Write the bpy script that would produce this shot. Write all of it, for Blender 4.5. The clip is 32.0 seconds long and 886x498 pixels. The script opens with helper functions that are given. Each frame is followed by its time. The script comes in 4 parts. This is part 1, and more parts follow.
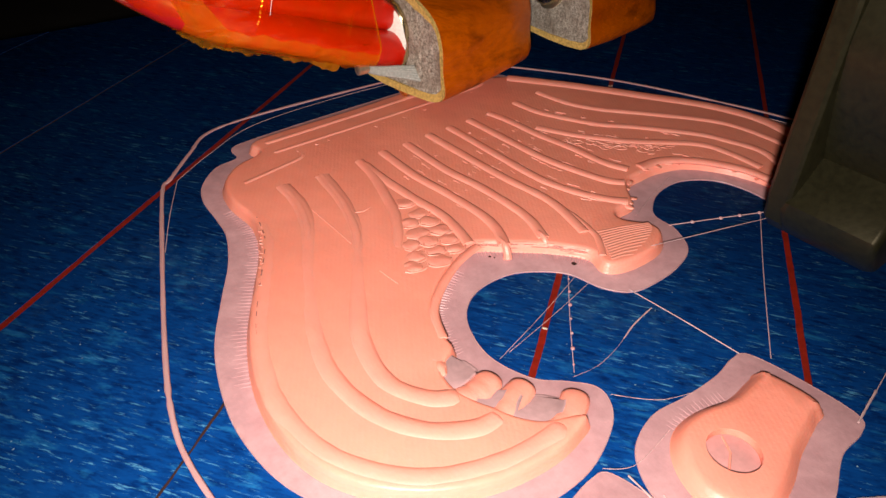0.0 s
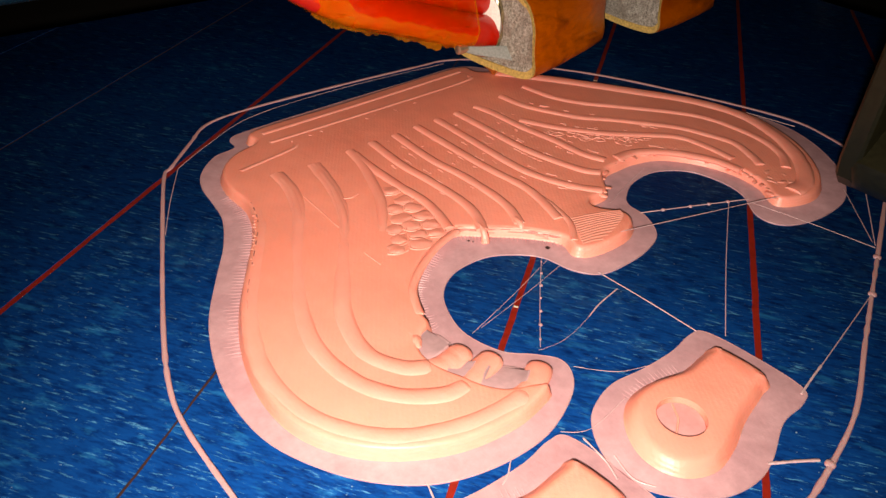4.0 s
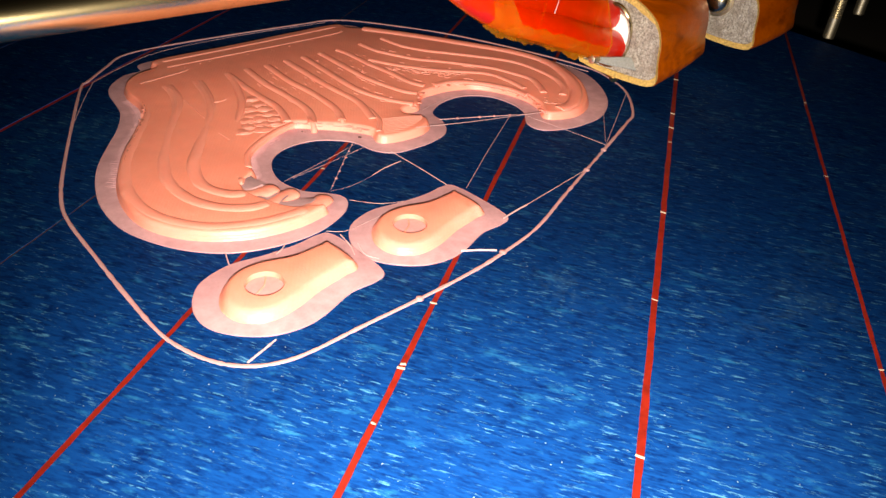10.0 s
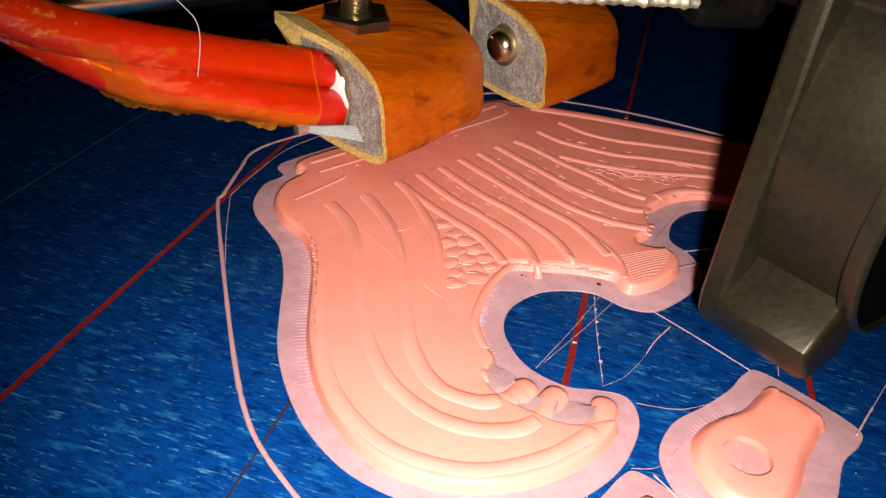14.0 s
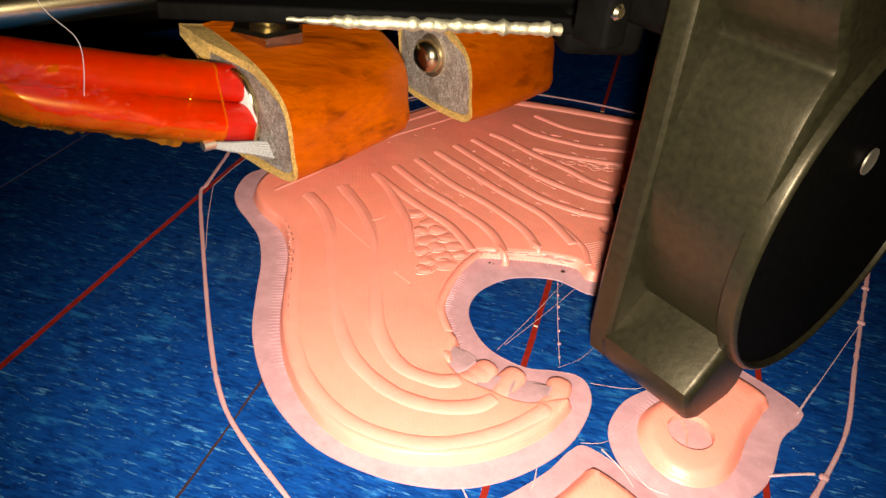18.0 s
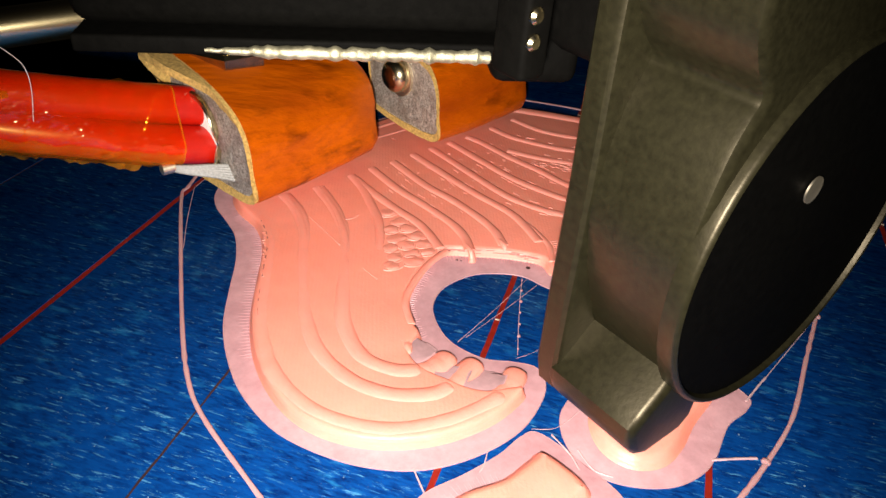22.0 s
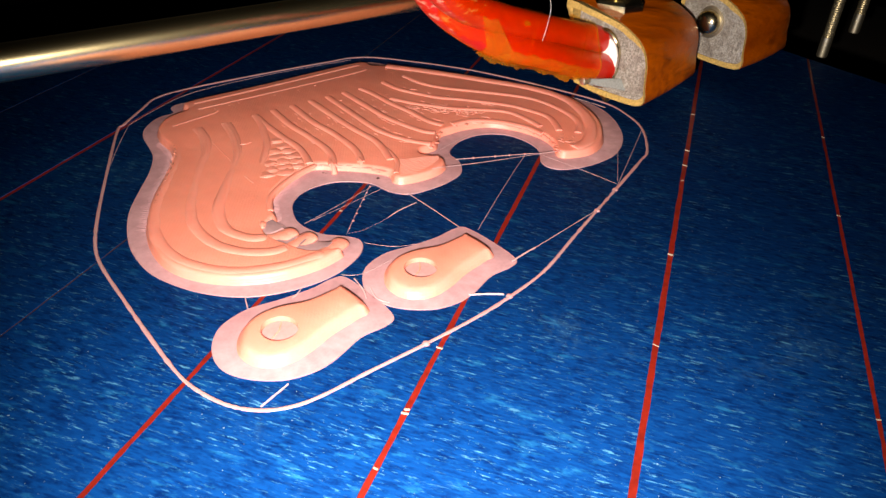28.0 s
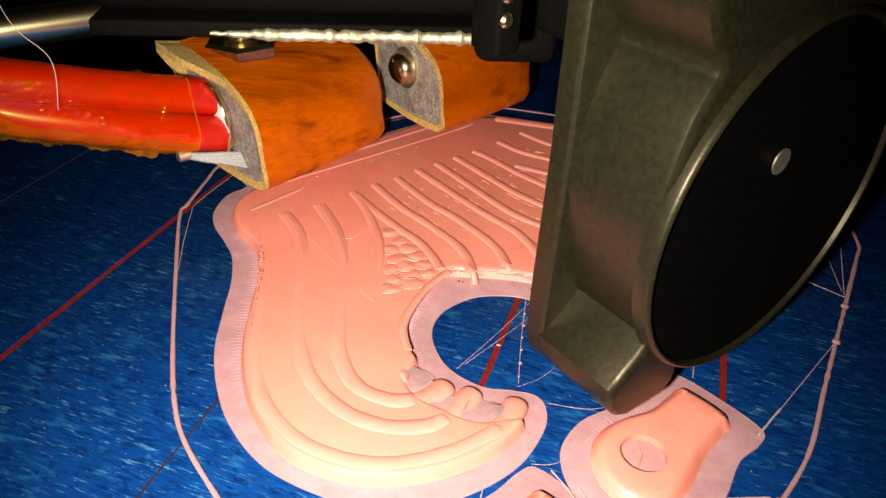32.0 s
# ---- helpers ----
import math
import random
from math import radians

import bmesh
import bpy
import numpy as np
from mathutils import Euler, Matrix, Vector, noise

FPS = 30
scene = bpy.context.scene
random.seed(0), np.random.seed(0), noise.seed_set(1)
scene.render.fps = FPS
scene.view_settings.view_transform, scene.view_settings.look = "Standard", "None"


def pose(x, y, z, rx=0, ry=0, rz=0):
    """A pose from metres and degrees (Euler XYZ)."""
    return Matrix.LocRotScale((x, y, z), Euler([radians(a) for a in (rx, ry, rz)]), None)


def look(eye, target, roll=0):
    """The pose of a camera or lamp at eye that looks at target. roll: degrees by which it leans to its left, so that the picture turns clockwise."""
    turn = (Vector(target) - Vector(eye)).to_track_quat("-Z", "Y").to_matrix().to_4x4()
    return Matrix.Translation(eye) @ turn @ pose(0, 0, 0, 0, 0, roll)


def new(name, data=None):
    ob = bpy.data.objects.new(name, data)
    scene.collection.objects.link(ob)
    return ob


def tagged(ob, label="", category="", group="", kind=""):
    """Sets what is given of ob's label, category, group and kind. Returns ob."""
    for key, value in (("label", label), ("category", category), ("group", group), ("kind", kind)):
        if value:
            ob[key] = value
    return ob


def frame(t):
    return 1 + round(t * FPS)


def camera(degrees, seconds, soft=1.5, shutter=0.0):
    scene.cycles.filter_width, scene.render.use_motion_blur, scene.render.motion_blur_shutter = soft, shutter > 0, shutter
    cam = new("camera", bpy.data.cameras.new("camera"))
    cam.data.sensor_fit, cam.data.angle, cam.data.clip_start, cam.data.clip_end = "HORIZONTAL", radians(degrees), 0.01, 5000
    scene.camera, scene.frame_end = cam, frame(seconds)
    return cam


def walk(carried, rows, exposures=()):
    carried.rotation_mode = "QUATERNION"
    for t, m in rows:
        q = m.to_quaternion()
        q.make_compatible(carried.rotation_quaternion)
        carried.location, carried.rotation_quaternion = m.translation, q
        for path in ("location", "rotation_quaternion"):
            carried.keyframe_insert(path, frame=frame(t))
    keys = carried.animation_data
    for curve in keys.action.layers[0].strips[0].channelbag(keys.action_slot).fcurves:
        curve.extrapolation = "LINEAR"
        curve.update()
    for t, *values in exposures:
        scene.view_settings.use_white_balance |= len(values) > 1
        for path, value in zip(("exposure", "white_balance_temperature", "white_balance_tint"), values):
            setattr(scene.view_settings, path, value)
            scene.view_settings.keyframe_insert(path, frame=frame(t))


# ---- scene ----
# Lengths are in millimetres here and scaled to metres by MM.
MM = 0.001
cam = camera(62.29, 32.0)

# seconds, eye, target, roll
PATH = [
    (0, (-91.5, -99.7, 94.3), (14.5, 22.9, -22.9), 2.95),
    (0.5, (-88.5, -99.3, 94.7), (16.8, 22.6, -23.8), 2.78),
    (1, (-89.4, -98.9, 94.5), (15.2, 24.8, -22.8), 2.75),
    (1.5, (-92.3, -99.3, 95.5), (11.5, 24.9, -21.9), 2.84),
    (2, (-91.9, -100.5, 97.2), (12.8, 22.4, -20.8), 3.00),
    (2.5, (-91.9, -101.6, 99.2), (12.3, 21.7, -18.9), 2.74),
    (3, (-91.4, -102.7, 99.2), (12.1, 20.4, -19.7), 2.71),
    (3.5, (-92.1, -103.5, 100.2), (11.3, 19.1, -19.3), 2.84),
    (4, (-93.0, -103.4, 98.9), (10.6, 20.0, -19.7), 2.82),
    (4.5, (-95.5, -103.4, 97.9), (6.9, 20.8, -20.8), 2.69),
    (6.5, (-99.4, -102.9, 99.2), (5.5, 20.2, -18.5), 3.59),
    (7, (-97.3, -102.9, 101.5), (8.0, 20.5, -15.5), 3.37),
    (7.5, (-98.4, -101.6, 102.5), (7.8, 21.0, -14.6), 3.79),
    (8, (-97.2, -100.1, 102.6), (9.7, 23.8, -12.5), 3.95),
    (8.5, (-99.2, -99.3, 101.7), (7.8, 24.5, -13.4), 4.15),
    (9, (-96.7, -99.1, 104.3), (9.7, 24.6, -11.3), 3.79),
    (9.5, (-98.4, -97.3, 104.1), (9.0, 25.8, -11.3), 4.20),
    (10, (-101.9, -95.2, 104.5), (6.6, 27.6, -10.1), 4.62),
    (10.5, (-101.2, -94.2, 102.4), (6.8, 30.6, -10.5), 4.74),
    (10.9, (-102.7, -94.7, 103.0), (6.7, 28.0, -10.9), 5.17),
    (11, (-103.9, -94.8, 103.4), (5.0, 28.0, -10.9), 5.07),
    (11.5, (-106.8, -97.0, 104.2), (1.2, 25.7, -11.1), 4.71),
    (12, (-103.0, -99.1, 106.7), (5.6, 22.5, -9.2), 5.03),
    (12.5, (-102.0, -99.5, 104.9), (7.5, 21.3, -11.0), 5.18),
    (13, (-104.4, -99.8, 107.3), (5.5, 19.9, -9.2), 5.57),
    (13.5, (-105.3, -98.7, 106.0), (6.4, 21.1, -8.7), 6.41),
    (14, (-107.4, -97.1, 102.6), (1.9, 25.8, -11.2), 5.30),
    (14.5, (-112.4, -98.3, 106.2), (-3.8, 23.1, -9.9), 5.40),
    (16.5, (-106.9, -102.0, 103.8), (1.4, 21.3, -10.5), 5.75),
    (17, (-104.4, -103.3, 105.9), (4.2, 19.7, -8.4), 5.46),
    (17.5, (-105.6, -104.3, 108.9), (4.2, 15.5, -7.8), 5.95),
    (18, (-106.0, -104.3, 107.2), (2.1, 17.8, -8.6), 5.32),
    (18.5, (-107.8, -104.5, 107.9), (-0.7, 19.1, -7.3), 4.54),
    (19, (-105.7, -104.1, 105.4), (0.5, 20.2, -9.9), 4.01),
    (19.5, (-104.3, -104.3, 107.6), (1.8, 19.7, -8.2), 4.48),
    (20, (-103.4, -104.5, 108.0), (2.3, 20.4, -7.1), 4.25),
    (20.2, (-102.4, -105.0, 107.6), (2.6, 19.0, -9.0), 4.42),
    (20.5, (-102.1, -105.6, 108.9), (2.5, 19.6, -6.7), 3.89),
    (21, (-102.5, -106.8, 110.2), (2.6, 17.7, -5.8), 4.07),
    (21.5, (-103.9, -108.0, 110.3), (2.5, 15.0, -6.2), 4.41),
    (22, (-102.1, -108.3, 109.3), (4.6, 16.8, -4.7), 4.47),
    (22.5, (-98.4, -110.1, 109.5), (6.7, 18.0, -2.4), 4.09),
    (23, (-99.7, -112.7, 108.8), (5.0, 14.2, -5.0), 4.11),
    (23.5, (-99.9, -114.3, 107.5), (4.3, 12.3, -7.1), 3.76),
    (24, (-98.7, -116.5, 109.3), (5.3, 8.6, -7.0), 3.67),
    (24.5, (-97.2, -117.6, 107.8), (6.3, 7.8, -8.7), 3.62),
    (25, (-95.7, -117.6, 111.1), (8.1, 7.0, -6.0), 3.89),
    (25.5, (-94.4, -116.7, 112.7), (8.5, 11.7, -1.0), 3.52),
    (26, (-93.6, -116.4, 112.4), (8.3, 13.2, -0.8), 3.08),
    (26.5, (-89.7, -116.7, 118.0), (11.5, 13.2, 4.5), 2.44),
    (28.5, (-98.6, -116.6, 114.7), (2.8, 13.9, 2.1), 2.81),
    (29, (-96.8, -116.9, 112.6), (5.9, 12.2, -0.5), 3.22),
    (29.5, (-96.3, -117.4, 110.2), (5.8, 11.7, -3.4), 2.98),
    (30, (-97.7, -118.3, 109.0), (4.1, 10.9, -4.8), 2.81),
    (30.5, (-95.9, -119.5, 110.8), (6.4, 8.0, -4.4), 2.98),
    (31, (-93.7, -120.1, 107.5), (8.4, 8.1, -7.0), 2.90),
    (31.5, (-92.7, -120.0, 107.7), (9.9, 8.5, -6.2), 3.24),
    (32, (-93.5, -119.6, 109.4), (8.7, 9.8, -3.8), 3.20),
]
EXPOSURE = [
    (0, -0.79, 6900, 10),
    (4.5, -0.6, 7450, 10),
    (7, -0.5, 8000, 10),
    (8, -0.38, 8400, 10),
    (9, 0.06, 8300, 10),
    (10, 0.58, 7500, 10),
    (11, 0.62, 7300, 10),
    (11.5, 0.2, 6600, 10),
    (12, -0.48, 7400, 10),
    (14, -0.54, 6500, 10),
    (17, -0.45, 7300, 10),
    (18, -0.45, 7400, 10),
    (19, -0.44, 6150, 10),
    (20, -0.44, 6150, 10),
    (21, -0.46, 6600, 10),
    (22, -0.46, 6700, 10),
    (23, -0.48, 5800, 10),
    (24, -0.5, 5800, 10),
    (25, -0.3, 6700, 10),
    (26, 0.2, 7500, 10),
    (26.5, 0.55, 7200, 10),
    (28.5, 0.32, 7000, 10),
    (29.5, -0.02, 7050, 10),
    (30.5, -0.52, 6900, 10),
    (32, -0.52, 7200, 10),
]
walk(cam, [(t, look(Vector(eye) * MM, Vector(target) * MM, roll)) for t, eye, target, roll in PATH], EXPOSURE)

# seconds, slide of the bed along y, slide of the print head along x
SLIDES = [
    (0, -9.5, -41.6),
    (0.5, -10.5, -36.0),
    (1, -10.4, -31.1),
    (1.5, -11.9, -24.2),
    (2, -10.1, -21.1),
    (2.5, -11.0, -15.2),
    (3, -9.6, -11.7),
    (3.5, -4.0, -7.7),
    (4, -1.7, -8.0),
    (4.5, -2.1, -5.4),
    (6.5, -1.1, 5.3),
    (7, 2.5, 7.4),
    (7.5, 18.3, 13.1),
    (8, 31.0, 24.4),
    (8.5, 44.2, 37.0),
    (9, 62.7, 41.9),
    (9.5, 78.1, 46.1),
    (10, 90.8, 42.7),
    (10.5, 97.9, 26.7),
    (10.9, 91.1, 17.8),
    (11, 73.2, 18.5),
    (11.5, -3.8, 5.9),
    (12, 1.7, -81.8),
    (12.5, -3.6, -72.0),
    (13, -7.0, -12.5),
    (13.5, -8.0, -56.5),
    (14, -5.2, -77.1),
    (14.5, -3.2, -4.5),
    (16.5, -3.3, 5.7),
    (17, -7.3, -5.2),
    (17.5, -5.4, -35.3),
    (18, -2.4, -99.3),
    (18.5, 4.1, -100.0),
    (19, -6.3, -77.9),
    (19.5, -8.8, -23.9),
    (20, -0.0, -0.0),
    (20.2, 11.7, 8.2),
    (20.5, -3.6, 0.9),
    (21, -9.6, -51.0),
    (21.5, -2.2, -99.5),
    (22, 5.5, -107.8),
    (22.5, -4.1, -92.4),
    (23, -6.5, -64.1),
    (23.5, -7.9, -35.9),
    (24, -4.3, -11.8),
    (24.5, 3.5, -6.0),
    (25, 18.8, 10.1),
    (25.5, 35.6, 28.2),
    (26, 55.8, 44.9),
    (26.5, 83.9, 41.5),
    (28.5, 61.7, 48.4),
    (29, 39.9, 33.9),
    (29.5, 19.5, 16.0),
    (30, -4.0, 9.6),
    (30.5, -13.0, -14.5),
    (31, -12.5, -42.0),
    (31.5, -11.0, -70.6),
    (32, -8.3, -97.5),
]

# ---- light: one phone lamp close beside the lens, in a dark room ----
world = bpy.data.worlds.new("night_room")
scene.world = world
world.use_nodes = True
world.node_tree.nodes["Background"].inputs["Color"].default_value = (0.9, 0.85, 0.75, 1)
world.node_tree.nodes["Background"].inputs["Strength"].default_value = 0.005

LAMP = (-110, -113, 97)
lamp_data = bpy.data.lights.new("phone_lamp", "SPOT")
lamp_data.energy, lamp_data.color = 4.4, (1.0, 0.93, 0.88)
lamp_data.spot_size, lamp_data.spot_blend, lamp_data.shadow_soft_size = radians(90), 1.0, 0.003
lamp = new("phone_lamp", lamp_data)
lamp.matrix_world = look(Vector(LAMP) * MM, Vector((8, 11, 0)) * MM)


# ---- materials ----
def nodes_of(name):
    m = bpy.data.materials.new(name)
    m.use_nodes = True
    t = m.node_tree
    return m, t, t.nodes["Principled BSDF"], t.nodes["Material Output"]


def add_node(t, kind, **inputs):
    n = t.nodes.new(kind)
    for key, value in inputs.items():
        n.inputs[key].default_value = value
    return n


def spot_noise(t, scale, detail=4.0, stretch=(1, 1, 1), turn=0.0, rough=0.55):
    """Noise in metres of the object, stretched and turned about z."""
    co = t.nodes.new("ShaderNodeTexCoord")
    spin = t.nodes.new("ShaderNodeMapping")
    spin.inputs["Rotation"].default_value = (0, 0, turn)
    mp = t.nodes.new("ShaderNodeMapping")
    mp.inputs["Scale"].default_value = stretch
    n = add_node(t, "ShaderNodeTexNoise", Scale=scale, Detail=detail, Roughness=rough)
    t.links.new(co.outputs["Object"], spin.inputs["Vector"])
    t.links.new(spin.outputs["Vector"], mp.inputs["Vector"])
    t.links.new(mp.outputs["Vector"], n.inputs["Vector"])
    return n.outputs["Fac"]


def ramp(t, fac, stops):
    r = t.nodes.new("ShaderNodeValToRGB")
    el = r.color_ramp.elements
    while len(el) < len(stops):
        el.new(0.5)
    for e, (at, col) in zip(el, stops):
        e.position, e.color = at, (*col, 1)
    t.links.new(fac, r.inputs["Fac"])
    return r.outputs["Color"]


def mix(t, fac, a, b):
    n = t.nodes.new("ShaderNodeMix")
    n.data_type = "RGBA"
    t.links.new(fac, n.inputs["Factor"])
    for key, v in (("A", a), ("B", b)):
        sock = [s for s in n.inputs if s.name == key and s.type == "RGBA"][0]
        if isinstance(v, tuple):
            sock.default_value = (*v, 1)
        else:
            t.links.new(v, sock)
    return [s for s in n.outputs if s.type == "RGBA"][0]


def bump(t, p, fac, strength, distance):
    b = add_node(t, "ShaderNodeBump", Strength=strength, Distance=distance)
    t.links.new(fac, b.inputs["Height"])
    if p.inputs["Normal"].links:
        t.links.new(p.inputs["Normal"].links[0].from_socket, b.inputs["Normal"])
    t.links.new(b.outputs["Normal"], p.inputs["Normal"])


def plain(name, colour, rough=0.5, metal=0.0, grain=600.0, vary=0.25, coat=0.0, relief=0.2):
    m, t, p, out = nodes_of(name)
    a = spot_noise(t, grain, 5)
    b = spot_noise(t, grain / 9, 3)
    lo = tuple(c * (1 - vary) for c in colour)
    hi = tuple(min(1.0, c * (1 + vary)) for c in colour)
    t.links.new(mix(t, b, ramp(t, a, ((0.3, lo), (0.7, hi))), ramp(t, a, ((0.3, colour), (0.75, hi)))), p.inputs["Base Color"])
    p.inputs["Roughness"].default_value, p.inputs["Metallic"].default_value = rough, metal
    p.inputs["Coat Weight"].default_value = coat
    p.inputs["Coat Roughness"].default_value = 0.15
    if relief:
        bump(t, p, a, relief, 0.0004)
    return m


TAPE_TURN = -math.atan2(0.567, 0.824)


def tape_material():
    """Blue crepe tape: fine pale dashes across the strip, scuffs and worn, cloudy patches."""
    m, t, p, out = nodes_of("blue_crepe_tape")
    base = mix(t, ramp(t, spot_noise(t, 520, 4, (1, 0.45, 1), TAPE_TURN, 0.7), ((0.36, (0, 0, 0)), (0.64, (1, 1, 1)))),
               ramp(t, spot_noise(t, 26, 5), ((0.3, (0.0003, 0.0076, 0.052)), (0.7, (0.0005, 0.0165, 0.095)))), (0.0008, 0.032, 0.15))
    crepe = spot_noise(t, 1500, 4, (1.0, 0.2, 1.0), TAPE_TURN)
    col = mix(t, ramp(t, crepe, ((0.42, (0, 0, 0)), (0.62, (1, 1, 1)))), base, (0.0008, 0.036, 0.165))
    scratch = spot_noise(t, 1500, 6, (1.0, 0.13, 1.0), TAPE_TURN, 0.74)
    where = spot_noise(t, 42, 4)
    gate = t.nodes.new("ShaderNodeMath")
    gate.operation = "MULTIPLY"
    t.links.new(ramp(t, scratch, ((0.58, (0, 0, 0)), (0.635, (0.9, 0.9, 0.9)))), gate.inputs[0])
    t.links.new(ramp(t, where, ((0.36, (0.22, 0.22, 0.22)), (0.62, (1, 1, 1)))), gate.inputs[1])
    col = mix(t, gate.outputs[0], col, (0.06, 0.22, 0.38))
    worn = spot_noise(t, 430, 4, (1.0, 0.3, 1.0), TAPE_TURN, 0.65)
    col = mix(t, ramp(t, worn, ((0.58, (0, 0, 0)), (0.74, (0.55, 0.55, 0.55)))), col, (0.012, 0.14, 0.32))
    scuff = t.nodes.new("ShaderNodeMath")
    scuff.operation = "MULTIPLY"
    t.links.new(ramp(t, spot_noise(t, 19, 6, (1, 1, 1), 0, 0.7), ((0.56, (0, 0, 0)), (0.72, (0.3, 0.3, 0.3)))), scuff.inputs[0])
    t.links.new(ramp(t, spot_noise(t, 900, 5, (0.5, 0.35, 1), 0.4, 0.7), ((0.42, (0, 0, 0)), (0.62, (1, 1, 1)))), scuff.inputs[1])
    col = mix(t, scuff.outputs[0], col, (0.06, 0.18, 0.28))
    specks = spot_noise(t, 1300, 2)
    col = mix(t, ramp(t, specks, ((0.735, (0, 0, 0)), (0.76, (0.5, 0.5, 0.5)))), col, (0.3, 0.45, 0.5))
    t.links.new(col, p.inputs["Base Color"])
    p.inputs["Roughness"].default_value = 0.5
    p.inputs["Specular IOR Level"].default_value = 0.08
    bump(t, p, crepe, 0.5, 0.0003)
    bump(t, p, scratch, 0.5, 0.0005)
    sheen = t.nodes.new("ShaderNodeBsdfGlossy")
    sheen.distribution = "BECKMANN"
    sheen.inputs["Roughness"].default_value = 0.84
    lift = t.nodes.new("ShaderNodeVectorMath")
    lift.operation = "SCALE"
    lift.inputs["Scale"].default_value = 2.75
    t.links.new(col, lift.inputs[0])
    t.links.new(lift.outputs["Vector"], sheen.inputs["Color"])
    mx = t.nodes.new("ShaderNodeMixShader")
    mx.inputs["Fac"].default_value = 0.65
    t.links.new(p.outputs["BSDF"], mx.inputs[1])
    t.links.new(sheen.outputs["BSDF"], mx.inputs[2])
    t.links.new(mx.outputs["Shader"], out.inputs["Surface"])
    return m


def pink_material(name, turn=0.6, lines=0.45, tone=(0.9, 0.28, 0.19), comb=0.05):
    """Pink printed plastic with the fine lines of the nozzle's way."""
    m, t, p, out = nodes_of(name)
    a = spot_noise(t, 130, 4)
    b = spot_noise(t, 1500, 3)
    lo = tuple(c * 0.9 for c in tone)
    hi = tuple(min(0.95, c * 1.05) for c in tone)
    t.links.new(mix(t, b, ramp(t, a, ((0.3, lo), (0.7, hi))), ramp(t, a, ((0.35, tone), (0.65, hi)))), p.inputs["Base Color"])
    p.inputs["Roughness"].default_value = 0.42
    gloss = add_node(t, "ShaderNodeBsdfGlossy", Roughness=0.84)
    gloss.distribution = "BECKMANN"
    gloss.inputs["Color"].default_value = (0.8, 0.72, 0.84, 1)
    skin = t.nodes.new("ShaderNodeMixShader")
    skin.inputs["Fac"].default_value = 0.095
    t.links.new(p.outputs["BSDF"], skin.inputs[1])
    t.links.new(gloss.outputs["BSDF"], skin.inputs[2])
    t.links.new(skin.outputs["Shader"], out.inputs["Surface"])
    p.inputs["Subsurface Weight"].default_value = 0.25
    p.inputs["Subsurface Radius"].default_value = (0.0015, 0.0006, 0.0004)
    p.inputs["Subsurface Scale"].default_value = 1.0
    co = t.nodes.new("ShaderNodeTexCoord")
    mp = t.nodes.new("ShaderNodeMapping")
    mp.inputs["Rotation"].default_value = (0, 0, turn)
    w = add_node(t, "ShaderNodeTexWave", Scale=314.0 / lines / 2, Distortion=1.5, Detail=2.0)
    w.inputs["Detail Scale"].default_value = 0.3
    t.links.new(co.outputs["Object"], mp.inputs["Vector"])
    t.links.new(mp.outputs["Vector"], w.inputs["Vector"])
    bump(t, p, w.outputs["Fac"], comb, 0.0002)
    z = add_node(t, "ShaderNodeTexWave", Scale=314.0 / 0.35 / 2, Distortion=3.0, Detail=3.0)
    z.bands_direction = "Z"
    t.links.new(co.outputs["Object"], z.inputs["Vector"])
    bump(t, p, z.outputs["Fac"], 0.14, 0.0002)
    bump(t, p, a, 0.25, 0.0009)
    bump(t, p, b, 0.12, 0.0003)
    return m


def brim_material():
    """A single thin layer of pink plastic, through which the blue tape shows."""
    m, t, p, out = nodes_of("thin_pink_brim")
    a = spot_noise(t, 260, 5, (1, 1, 1), 0, 0.65)
    hatch = spot_noise(t, 2600, 2, (1.0, 0.3, 1.0), 0.25)
    t.links.new(ramp(t, a, ((0.3, (0.56, 0.31, 0.325)), (0.7, (0.67, 0.385, 0.40)))), p.inputs["Base Color"])
    p.inputs["Roughness"].default_value = 0.38
    clear = t.nodes.new("ShaderNodeBsdfTransparent")
    clear.inputs["Color"].default_value = (1, 0.86, 0.9, 1)
    mx = t.nodes.new("ShaderNodeMixShader")
    thin = spot_noise(t, 120, 6, (1, 1, 1), 0, 0.7)
    t.links.new(ramp(t, thin, ((0.3, (0.44, 0.44, 0.44)), (0.7, (0.18, 0.18, 0.18)))), mx.inputs["Fac"])
    t.links.new(p.outputs["BSDF"], mx.inputs[1])
    t.links.new(clear.outputs["BSDF"], mx.inputs[2])
    t.links.new(mx.outputs["Shader"], out.inputs["Surface"])
    bump(t, p, hatch, 0.12, 0.0002)
    bump(t, p, a, 0.3, 0.0006)
    return m


